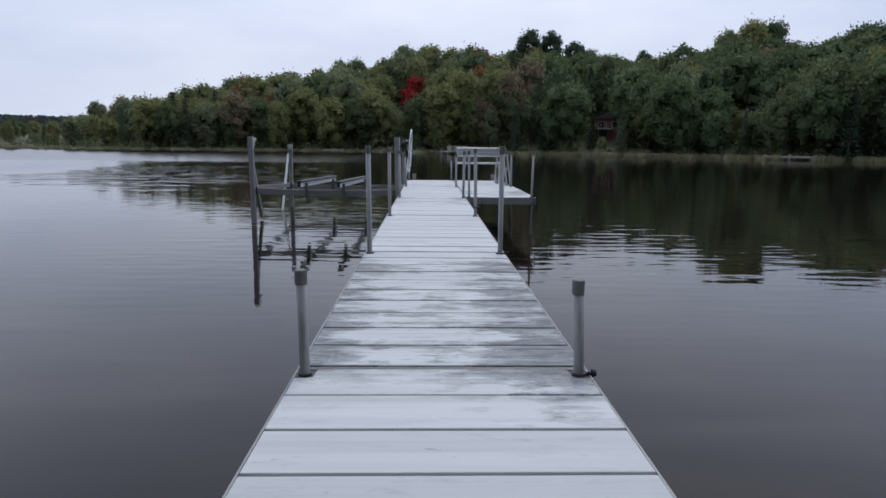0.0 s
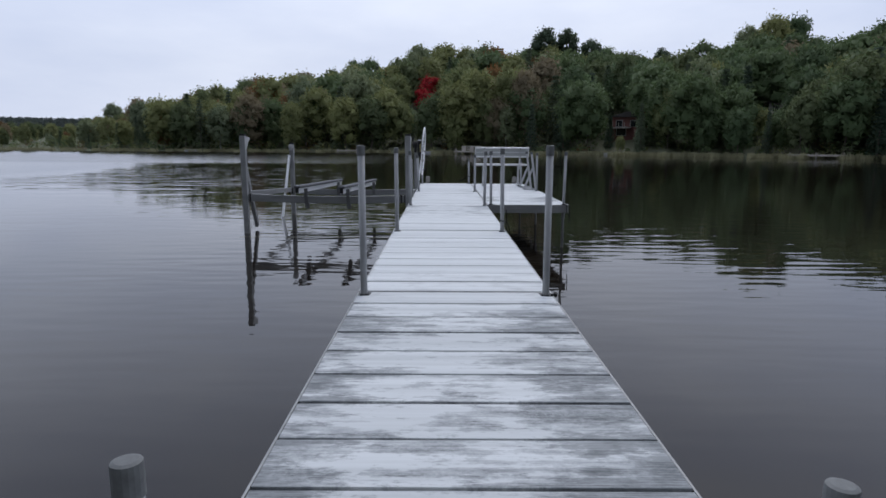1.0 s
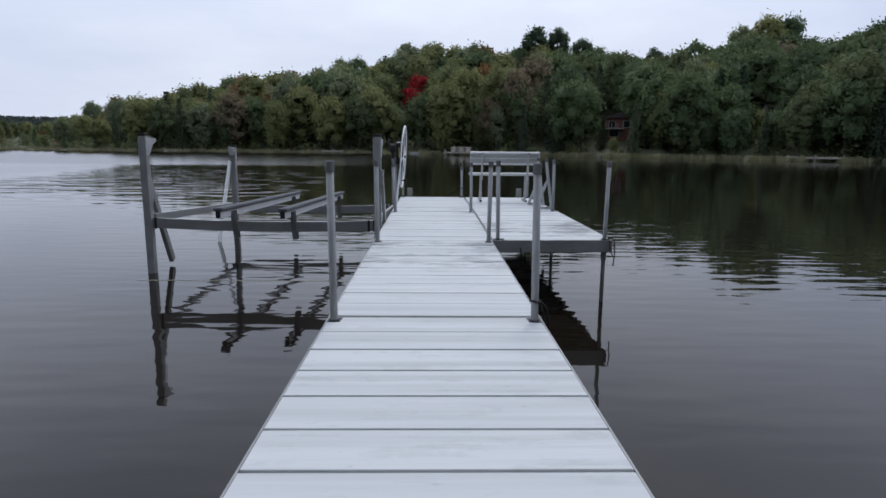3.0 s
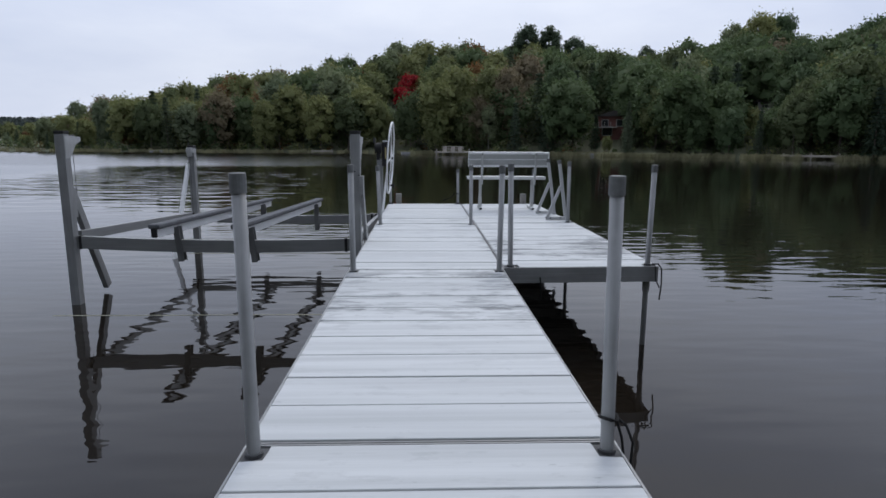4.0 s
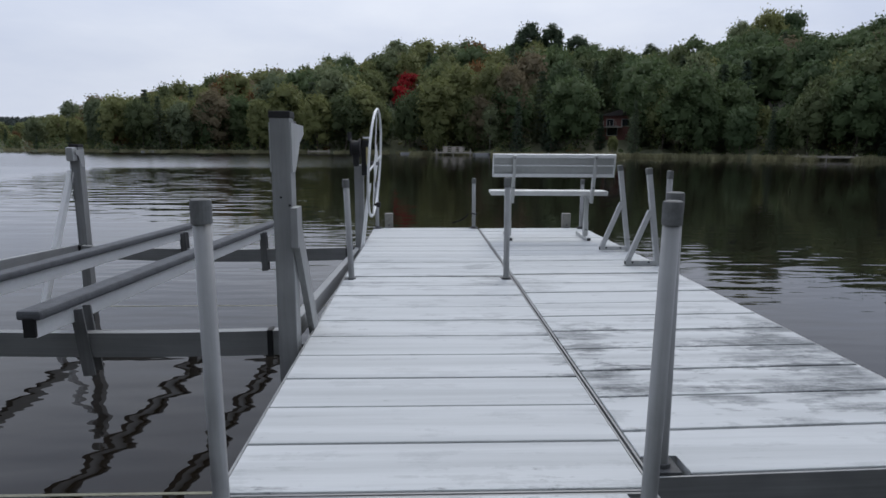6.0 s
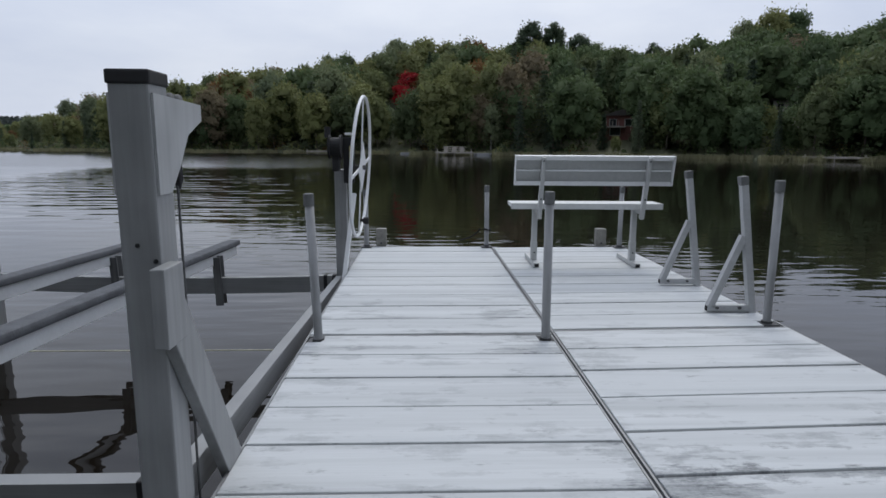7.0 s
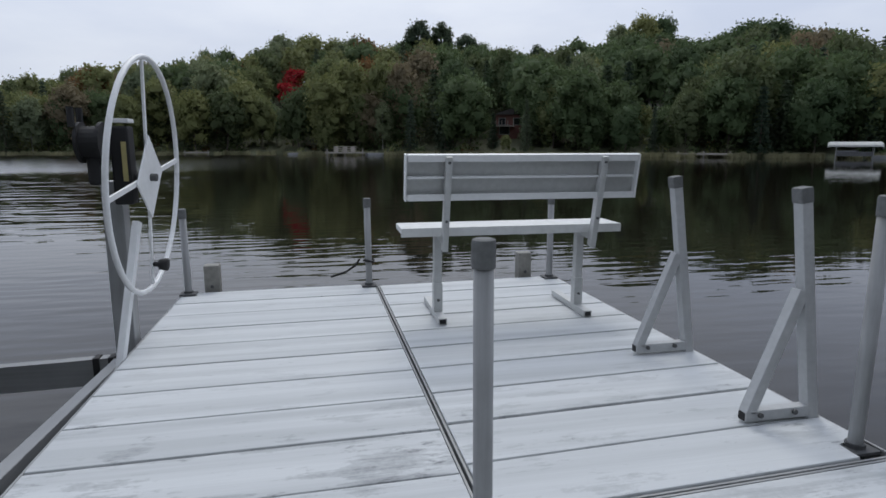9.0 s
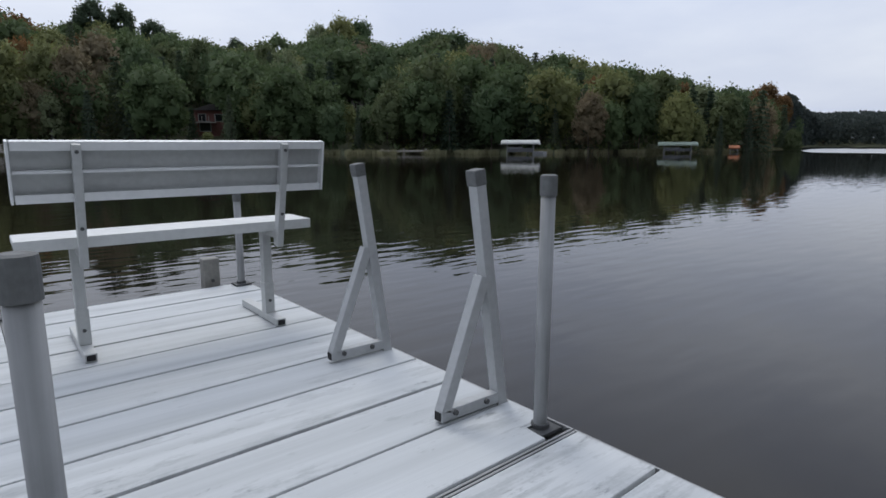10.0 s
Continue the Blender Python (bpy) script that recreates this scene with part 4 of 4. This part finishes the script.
# ---------------------------------------------------------------- boat lift
def boat_lift():
    t = thing("boat_lift", (0, 0, WATER_Z), "empty grey aluminium boat lift with carpeted bunks and hand wheel", "boat lift")
    up = -WATER_Z

    def put(name, bm, mat, label="", smooth=False, parent=None):
        bmesh.ops.translate(bm, vec=(0, 0, up), verts=bm.verts)
        return part(name, bm, mat, parent or t, label, smooth)

    XR, XL, YN, YF = -0.760, -3.98, 12.76, 16.24
    corners = {"nr": (-0.738, 12.62, 1.175), "nl": (XL, 12.94, 1.165), "fl": (XL + 0.07, 16.48, 1.0), "fr": (-0.735, 16.26, 0.82)}
    for key, (x, y, top) in corners.items():
        p = put("corner_post", box((0.098, 0.105, top + 2.0), (x, y, top / 2 - 1.0), 0.006), M_LIFT)
        if key in ("nr", "nl", "fl"):
            put("cap", box((0.106, 0.113, 0.035), (x, y, top + 0.012), 0.006), M_BLACK, "black plastic post cap", parent=p)
        toward = 1 if y < 14 else -1
        # Gusset plates with the cable pulleys between them.
        if key != "fr":
            reach, drop = (0.12, 0.22) if key == "fl" else (0.265, 0.27)
            for s in (-1, 1):
                put("gusset", side_plate([(y - toward * 0.045, top - 0.025), (y + toward * reach, top - 0.035), (y + toward * reach, top - 0.080), (y + toward * reach * 0.60, top - drop * 0.45),
                                          (y + toward * reach * 0.33, top - drop * 0.78), (y + toward * reach * 0.1, top - drop), (y - toward * 0.045, top - drop)][::toward], x + s * 0.0525 - 0.003, x + s * 0.0525 + 0.003), M_GUSSET)
            for k in range(3):
                put("pulley", rod([(x - 0.03, y + toward * (0.07 + reach * 0.21 * k), top - 0.035), (x + 0.03, y + toward * (0.07 + reach * 0.21 * k), top - 0.035)], 0.024, 14), M_PLATE, "dark cable pulley", True)
            put("cable", rod([(x + 0.02, y + toward * 0.15, top - 0.1), (x + 0.02, y + toward * 0.16, -0.12)], 0.004, 6), M_PLATE, "thin steel cable")
            put("cable", rod([(x - 0.02, y + toward * 0.11, top - 0.1), (x - 0.02, y + toward * 0.11, 0.4)], 0.004, 6), M_PLATE, "thin steel cable")
        if key == "nr":
            put("hook", rod([(x + 0.02, y + 0.155, top - 0.16), (x + 0.02, y + 0.157, top - 0.24), (x + 0.02, y + 0.157, top - 0.27)], [0.010, 0.016, 0.006], 8), M_BLACK, "black cable end hook")
        if key == "fl":
            put("pulley_housing", box((0.075, 0.13, 0.15), (x, y - 0.10, top - 0.08), 0.012, (0, 0, 8)), M_GUSSET, "pale pulley housing")
            put("brace", beam((x - 0.05, y - 0.06, 0.72), (x - 0.09, y - 0.78, -0.78), 0.05, 0.07), M_BRIGHT)
            continue
        if key == "fr":
            put("brace", beam((-0.612, 16.155, 0.62), (-0.745, 15.70, -0.70), 0.034, 0.055), M_BRIGHT)
            continue
        if key == "nr":
            put("brace", beam((x + 0.068, y - 0.075, 0.63), (x + 0.068, y + 0.74, -0.70), 0.034, 0.118), M_LIFT)
            put("brace_block", box((0.036, 0.115, 0.20), (x + 0.070, y - 0.075, 0.635), 0.004), M_LIFT)
            for dx, z in ((-0.006, 0.78), (0.036, 0.74)):
                put("screw", rod([(x + dx, y - 0.051, z), (x + dx, y - 0.0555, z)], 0.006, 8), M_BLACK)
            continue
        put("brace", beam((x, y + toward * 0.08, 0.52), (x, y + toward * 0.66, -0.70), 0.06, 0.10), M_LIFT)
        put("brace_block", box((0.07, 0.06, 0.34), (x, y + toward * 0.082, 0.40), 0.004), M_LIFT)
    # Cross beams, which sag a little at mid-span.
    for y, z, askew in ((YN + 0.02, -0.042, 0.06), (YF - 0.02, -0.165, 0.04)):
        bm = bmesh.new()
        xs = np.linspace(XL + 0.04, XR - 0.05, 13)
        rings = []
        for x in xs:
            f = (x - xs[0]) / (xs[-1] - xs[0])
            zz = z - 0.035 * 4 * f * (1 - f)
            rings.append([bm.verts.new((x, y + askew * (XR - x) + dy, zz + dz)) for dy, dz in ((-0.03, -0.07), (0.03, -0.07), (0.03, 0.07), (-0.03, 0.07))])
        for a, b in zip(rings, rings[1:]):
            for k in range(4):
                bm.faces.new((a[k], a[(k + 1) % 4], b[(k + 1) % 4], b[k]))
        bm.faces.new(rings[0]), bm.faces.new(rings[-1])
        put("cross_beam", bm, M_BEAM)
        for x in (XL + 0.06, XR - 0.075):
            for dx in (-0.045, 0.03):
                put("beam_clamp", box((0.032, 0.074, 0.156), (x + dx, y + askew * (XR - x - dx), z - 0.004), 0.006), M_BLACK, "black beam clamp")
    for x, y0, y1 in ((-0.755, YN - 0.05, YF - 0.07), (XL + 0.05, 13.01, 16.40)):
        put("side_rail", beam((x, y0, 0.025), (x, y1, -0.145), 0.056, 0.11), M_BEAM)
    # Lower frame, awash.
    for y in (12.45, 16.17):
        put("lower_beam", beam((XL, y, WATER_Z - 0.012), (XR, y, WATER_Z - 0.012), 0.024, 0.03, 0.003), M_AWASH)
    # Bunks: a carpeted board on an aluminium channel, carried by hangers on the cross beams.
    for x, y0, y1, z0, z1, drift in ((-2.835, 12.44, 16.92, 0.225, 0.105, 0.08), (-2.0, 12.50, 16.82, 0.215, 0.115, 0.15)):
        a, b = Vector((x, y0, z0)), Vector((x + drift, y1, z1))
        bunk = put("bunk", beam(a - Vector((0, 0, 0.085)), b - Vector((0, 0, 0.085)), 0.055, 0.115, 0.004), M_BRIGHT, "aluminium bunk channel")
        put("carpet", beam(a - Vector((0, 0.015, 0.022)), b - Vector((0, -0.015, 0.022)), 0.125, 0.052, 0.018), M_CARPET, "worn grey bunk carpet", parent=bunk)
        put("end_plug", box((0.06, 0.02, 0.10), (x, y0 - 0.006, z0 - 0.085), 0.004), M_BLACK, "black plastic end plug", parent=bunk)
        for y, z in ((YN + 0.02 + 0.06 * (XR - x), -0.08), (YF - 0.02 + 0.04 * (XR - x), -0.2)):
            if y > 14:
                x += drift * 0.85
            zb = z0 + (z1 - z0) * (y - y0) / (y1 - y0) - 0.13
            for s in (-1, 1):
                put("hanger", beam((x + (0.09 if y < 14 else 0.065), y + s * 0.042, z - 0.17), (x + 0.05, y + s * 0.042, zb + 0.06), 0.068, 0.012, 0.002), M_HANGER, "stained steel bunk hanger")
            put("hanger_pin", rod([(x, y - 0.06, zb + 0.02), (x, y + 0.06, zb + 0.02)], 0.016, 10), M_BLACK)
    # Winch and wheel on the far post by the dock.
    wx, wy, wz, wr = -0.565, 16.19, 0.84, 0.58
    put("winch_box", box((0.085, 0.11, 0.38), (-0.65, wy - 0.03, wz + 0.06), 0.012), M_BLACK, "black winch housing")
    put("label", box((0.022, 0.004, 0.19), (-0.63, wy - 0.088, wz + 0.08)), M_LABEL, "yellow warning label with illegible print")
    put("winch_plate", box((0.075, 0.10, 0.02), (-0.64, wy - 0.03, wz + 0.275), 0.003), M_BRIGHT)
    drum = rod([(-0.800, wy - 0.14, wz + 0.17), (-0.785, wy - 0.14, wz + 0.17), (-0.785, wy - 0.14, wz + 0.17), (-0.710, wy - 0.14, wz + 0.17), (-0.710, wy - 0.14, wz + 0.17), (-0.695, wy - 0.14, wz + 0.17)],
               [0.095, 0.095, 0.075, 0.075, 0.095, 0.095], 20)
    put("winch_gearbox", box((0.06, 0.10, 0.24), (-0.745, wy - 0.12, wz + 0.09), 0.02), M_BLACK, "black winch gearbox")
    put("winch_drum", drum, M_BLACK, "black winch drum")
    for dy in (-0.11, 0.0):
        put("winch_bolt", rod([(-0.805, wy + dy - 0.10, wz + 0.24), (-0.805, wy + dy - 0.10, wz + 0.33)], 0.016, 8), M_BLACK)
    hub = Vector((wx, wy, wz))
    ring = [hub + Vector((0, wr * math.cos(k * math.tau / 56), wr * math.sin(k * math.tau / 56))) for k in range(56)]
    wheel = put("wheel", rod(ring, 0.0135, 10, closed=True), M_BRIGHT, "white round-tube hand wheel", True)
    for k in range(4):
        a = math.radians(7 + 90 * k)
        way = Vector((0, math.cos(a), math.sin(a)))
        bm = beam(hub + way * 0.05, hub + way * wr, 0.012, 0.026, 0.003)
        put("spoke", bm, M_BRIGHT, parent=wheel)
    put("hub_plate", side_plate([(wy + 0.21 * math.cos(math.radians(7 + 90 * k)), wz + 0.21 * math.sin(math.radians(7 + 90 * k))) for k in range(4)], wx + 0.008, wx + 0.015), M_BRIGHT,
        "white diamond-shaped hub plate", parent=wheel)
    put("hub_bolt", rod([(wx - 0.1, wy, wz), (wx + 0.045, wy, wz)], 0.02, 10), M_PLATE, parent=wheel)
    a = math.radians(7 - 90)
    knob = hub + Vector((0, math.cos(a), math.sin(a))) * (wr - 0.12)
    put("knob", rod([knob, knob + Vector((0.03, 0, 0)), knob + Vector((0.035, 0, 0)), knob + Vector((0.075, 0, 0)), knob + Vector((0.08, 0, 0))], [0.012, 0.014, 0.028, 0.034, 0.026], 14), M_BLACK,
        "black turning knob", True, parent=wheel)
    # The wheel leans over towards the dock.
    axle = Matrix.Translation(hub + Vector((0.01, 0, up)))
    wheel.matrix_local = axle @ Matrix.Rotation(math.radians(-1.8), 4, "Z") @ Matrix.Rotation(math.radians(3.6), 4, "Y") @ Matrix.Translation(-hub - Vector((0, 0, up)))


boat_lift()


# ---------------------------------------------------------------- rope at the dock's end
def mooring_rope():
    y = FIRST + 5 * SECTION + 0.02
    pts = [(0.36, y + 0.01, 0.035), (0.47, y, 0.07), (0.535, y - 0.03, 0.12), (0.565, y - 0.06, 0.17)]
    t = thing("mooring_rope", (0, 0, 0), "black mooring rope lying along the dock's end", "rope")
    part("rope", rod(pts, 0.008, 8), M_ROPE, t, smooth=True)
    ring = [(PX_R + 0.036 * math.cos(a), y - 0.102 + 0.036 * math.sin(a), 0.17 + 0.006 * math.sin(2 * a)) for a in np.linspace(0, math.tau, 14)[:-1]]
    part("loop", rod(ring, 0.008, 8, closed=True), M_ROPE, t, smooth=True)


mooring_rope()


def hanging_strap():
    t = thing("hanging_strap", (PLAT_R, PLAT_Y, 0), "black strap looped over the platform's corner", "strap")
    pts = [(-0.06, 0.05, 0.012), (-0.01, 0.02, 0.02), (0.012, -0.01, -0.02), (0.016, -0.016, -0.16), (0.006, -0.014, -0.30)]
    part("strap", rod(pts, 0.007, 8), M_ROPE, t, smooth=True)
    pts = [(-0.09, 0.03, 0.012), (-0.05, -0.012, 0.012), (-0.045, -0.02, -0.05), (-0.04, -0.02, -0.12), (0.0, -0.018, -0.19)]
    part("strap_tail", rod(pts, 0.006, 8), M_ROPE, t, smooth=True)


hanging_strap()


def tied_cord():
    """A cord knotted round a dock post, its loop hanging over the dock's edge."""
    x, y = PX_R, FIRST + 2 * SECTION - 0.082
    t = thing("tied_cord", (x, y, 0), "black cord knotted round a dock post, its loop hanging down", "cord")
    ring = [(0.031 * math.cos(a), 0.031 * math.sin(a), 0.125 + 0.005 * math.sin(2 * a)) for a in np.linspace(0, math.tau, 14)[:-1]]
    part("knot_ring", rod(ring, 0.006, 8, closed=True), M_ROPE, t, smooth=True)
    loop = [(0.030, -0.005, 0.122), (0.062, -0.010, 0.095), (0.088, -0.012, 0.030), (0.084, -0.012, -0.050), (0.070, -0.010, -0.085), (0.066, 0.004, -0.040), (0.054, 0.008, 0.040), (0.032, 0.006, 0.110)]
    part("loop", rod(loop, 0.005, 8), M_ROPE, t, smooth=True)


tied_cord()


def fascia_strap():
    t = thing("fascia_strap", (1.02, PLAT_Y - 0.024, -0.11), "short black strap hanging under the platform's near edge", "strap")
    part("strap", rod([(0, 0, 0.02), (0.004, -0.006, -0.03), (0.012, -0.004, -0.10), (0.006, 0.002, -0.16), (0.022, 0.004, -0.20)], 0.007, 8), M_ROPE, t, smooth=True)


fascia_strap()

# ---------------------------------------------------------------- things on the far shore
M_CABIN = simple("dark_red_siding", (0.15, 0.062, 0.052), 0.8, 0, 4, 0.3, 0.3)
M_ROOF = simple("dark_shingles", (0.05, 0.045, 0.042), 0.9, 0, 5, 0.35, 0.5)
M_GREYWALL = simple("grey_siding", (0.30, 0.29, 0.27), 0.8, 0, 4, 0.25, 0.3)
M_GLASS = material("window_glass", 0.08)[0]
M_GLASS.node_tree.nodes["Principled BSDF"].inputs["Base Color"].default_value = (0.02, 0.022, 0.025, 1)
M_TRIM = simple("white_trim", (0.27, 0.27, 0.26), 0.6, 0, 8, 0.12)
M_HULL = simple("white_boat_hull", (0.27, 0.28, 0.29), 0.35, 0, 5, 0.1, 0.05)
# Darker copy of the white hull: the canopy's shade is put into it.
M_SHADEDHULL = simple("shaded_grey_boat_hull", (0.12, 0.125, 0.135), 0.4, 0, 5, 0.25, 0.05)
M_CANVAS = simple("pale_canopy_canvas", (0.47, 0.48, 0.46), 0.85, 0, 3, 0.15, 0.3)
M_GREEN = simple("green_canopy_canvas", (0.30, 0.36, 0.30), 0.85, 0, 3, 0.2, 0.3)
M_ORANGE = simple("faded_orange_canvas", (0.35, 0.13, 0.06), 0.85, 0, 3, 0.2, 0.3)
M_WOOD = simple("weathered_planks", (0.30, 0.28, 0.25), 0.85, 0, 8, 0.3, 0.4)


def house(a, over, size, wall, label, lift=0.0, pitch=0.36):
    w, d, h = size
    x, y, z = spot(a, shore_at(a) + over)
    t = thing("house", (x, y, z + lift), label, "house", yaw=-a)
    part("wall", box((w, d, h + 1.5), (0, 0, h / 2 - 0.75)), wall, t)
    bm = bmesh.new()
    top = [bm.verts.new(v) for v in ((-w / 2 - 0.5, -d / 2 - 0.6, h - 0.1), (w / 2 + 0.5, -d / 2 - 0.6, h - 0.1), (0, -d / 2 - 0.6, h + w * pitch),
                                     (-w / 2 - 0.5, d / 2 + 0.6, h - 0.1), (w / 2 + 0.5, d / 2 + 0.6, h - 0.1), (0, d / 2 + 0.6, h + w * pitch))]
    for f in ((0, 1, 2), (3, 5, 4), (0, 2, 5, 3), (1, 4, 5, 2), (0, 3, 4, 1)):
        bm.faces.new([top[i] for i in f])
    roof = part("roof", bm, M_ROOF, t)
    part("gable", side_gable(w, d, h, pitch), wall, t)
    part("chimney", box((0.6, 0.6, 1.8), (w * 0.22, 0, h + w * (pitch - 0.06)), 0.02), M_BLOCK, roof)
    for wx, wz, ww, wh in ((-w * 0.27, h * 0.62, w * 0.2, 1.2), (w * 0.2, h * 0.62, w * 0.26, 1.2), (-w * 0.2, h * 0.2, w * 0.3, 1.7)):
        win = part("window", box((ww, 0.1, wh), (wx, -d / 2 - 0.03, wz)), M_GLASS, t)
        for s in (-1, 1):
            part("frame", box((0.12, 0.16, wh + 0.2), (wx + s * ww / 2, -d / 2 - 0.06, wz)), M_TRIM, win)
            part("sill", box((ww, 0.16, 0.1), (wx, -d / 2 - 0.06, wz + s * (wh / 2 + 0.03))), M_TRIM, win)
    part("balcony", box((w * 0.75, 1.8, 0.18), (-w * 0.28, -d / 2 - 0.9, h * 0.38)), M_WOOD, t)
    for k in range(5):
        part("balcony_post", box((0.1, 0.1, 1.0), (-w * 0.28 - w * 0.36 + k * w * 0.18, -d / 2 - 1.75, h * 0.38 + 0.55)), M_WOOD, t)


def side_gable(w, d, h, pitch):
    bm = bmesh.new()
    for y in (-d / 2 - 0.01, d / 2 + 0.01):
        v = [bm.verts.new(p) for p in ((-w / 2, y, h - 0.05), (w / 2, y, h - 0.05), (0, y, h + w * (pitch - 0.04)))]
        bm.faces.new(v)
    e = bm.verts[:]
    for i, j in ((0, 1), (1, 2), (2, 0)):
        bm.faces.new((e[i], e[j], e[j + 3], e[i + 3]))
    return bm


house(17.8, 20, (6.2, 5.5, 3.6), M_CABIN, "dark red wooden cabin with pale balcony among trees", 0.6, 0.17)
house(30.6, 24, (5.0, 5.0, 3.2), M_GREYWALL, "grey cottage half hidden among the trees", 1.8)


def covered_lift(a, long, canvas, label, high=3.0, out=6.0):
    """A boat under a canopy on four legs at the water's edge."""
    x, y, _ = spot(a, shore_at(a) - out)
    t = thing("covered_boat_lift", (x, y, WATER_Z), label, "boat lift", "covered lifts on the far shore", yaw=-a)
    bm = bmesh.new()
    rows = []
    for i in range(9):
        f = i / 8
        yy = (f - 0.5) * 3.0
        drop = 0.42 * (2 * abs(f - 0.5)) ** 2
        rows.append([bm.verts.new((xx * long / 2, yy, high - drop - (0.16 if abs(xx) == 1 else 0))) for xx in (-1, -0.94, 0, 0.94, 1)])
    for r0, r1 in zip(rows, rows[1:]):
        for k in range(4):
            bm.faces.new((r0[k], r0[k + 1], r1[k + 1], r1[k]))
    for r in (rows[0], rows[-1]):
        low = [bm.verts.new((v.co.x, v.co.y, v.co.z - 0.22)) for v in r]
        for k in range(4):
            bm.faces.new((r[k], r[k + 1], low[k + 1], low[k]))
    part("canopy", bm, canvas, t)
    for sx in (-0.42, 0.42):
        for sy in (-1.3, 1.3):
            part("leg", box((0.08, 0.08, high + 0.9), (sx * long * 0.8, sy, high / 2 - 0.7)), M_LIFT, t)
    hull = part("hull", slab([(-long * 0.34, -0.85), (long * 0.20, -0.85), (long * 0.34, 0), (long * 0.20, 0.85), (-long * 0.34, 0.85)], 0.35, high * 0.42, 0.06), M_SHADEDHULL, t)
    part("deck_rail", box((long * 0.34, 1.6, high * 0.07), (-long * 0.14, 0, high * 0.455), 0.03), M_HULL, hull)
    part("windscreen", box((0.06, 1.4, high * 0.2), (long * 0.14, 0, high * 0.51), 0.02, (0, 20, 0)), M_GLASS, hull)
    part("seat", box((long * 0.12, 1.2, high * 0.14), (long * 0.02, 0, high * 0.48), 0.04), M_CAP, hull)


covered_lift(44.2, 5.8, M_CANVAS, "boat lift with pale rounded canopy over a white boat", 2.15)
covered_lift(57.9, 6.2, M_GREEN, "boat lift with pale green canopy over a white boat", 1.9, 8.0)
covered_lift(62.6, 1.9, M_ORANGE, "small boat lift with faded orange canopy", 1.25, 9.5)


def rowing_boat(a, out, long, yaw, label):
    x, y, z = spot(a, shore_at(a) - out)
    t = thing("rowing_boat", (x, y, max(WATER_Z - 0.1, z)), label, "boat", "small boats on the far shore", yaw=yaw - a)
    part("hull", slab([(-long / 2, -0.55), (long * 0.25, -0.6), (long / 2, 0), (long * 0.25, 0.6), (-long / 2, 0.55)], 0.05, 0.5, 0.05), M_HULL, t)
    for k in (-0.25, 0.1):
        part("thwart", box((0.25, 1.0, 0.05), (long * k, 0, 0.53), 0.01), M_WOOD, t)


rowing_boat(-1.2, 2, 3.4, 12, "white rowing boat drawn up on the far shore")
rowing_boat(15.9, 2, 3.4, -8, "white rowing boat beside the lawn on the far shore")
rowing_boat(5.6, 2.5, 3.4, 30, "white rowing boat beside the swimming raft")
rowing_boat(46.0, 4, 2.2, 0, "small white boat beside the covered lift")
rowing_boat(-23.5, 2, 3.2, 5, "pale boat lying on the far shore")


def far_dock(a, long, wide, yaw, label, rails=False):
    x, y, _ = spot(a, shore_at(a) - 5)
    t = thing("far_dock", (x, y, WATER_Z), label, "dock", "docks on the far shore", yaw=yaw - a)
    n = 8
    for k in range(n):
        part("plank", box((long / n - 0.06, wide, 0.08), ((k - n / 2 + 0.5) * long / n, 0, 0.55)), M_WOOD, t)
    for s in (-1, 1):
        part("beam", box((long, 0.1, 0.16), (0, s * (wide / 2 - 0.05), 0.43)), M_WOOD, t)
        for k in (-0.45, 0, 0.45):
            part("post", box((0.12, 0.12, 1.6 if rails else 1.1), (k * long, s * wide / 2, 0.3)), M_WOOD, t)
    if rails:
        for z in (0.85, 1.15, 1.45):
            part("rail", box((long * 0.6, 0.08, 0.12), (0, wide / 2, z)), M_WOOD, t)
        for k in (-0.22, 0.0, 0.2):
            part("deck_chair_back", box((0.7, 0.1, 0.9), (k * long, 0.2, 1.0), 0.03), M_WOOD, t)


far_dock(2.9, 6.5, 2.6, 0, "weathered wooden raft dock with railings", True)
far_dock(33.8, 7.5, 1.6, 0, "low pale wooden dock on the far shore")
far_dock(-9.5, 4, 1.4, 0, "low pale wooden dock on the far shore")
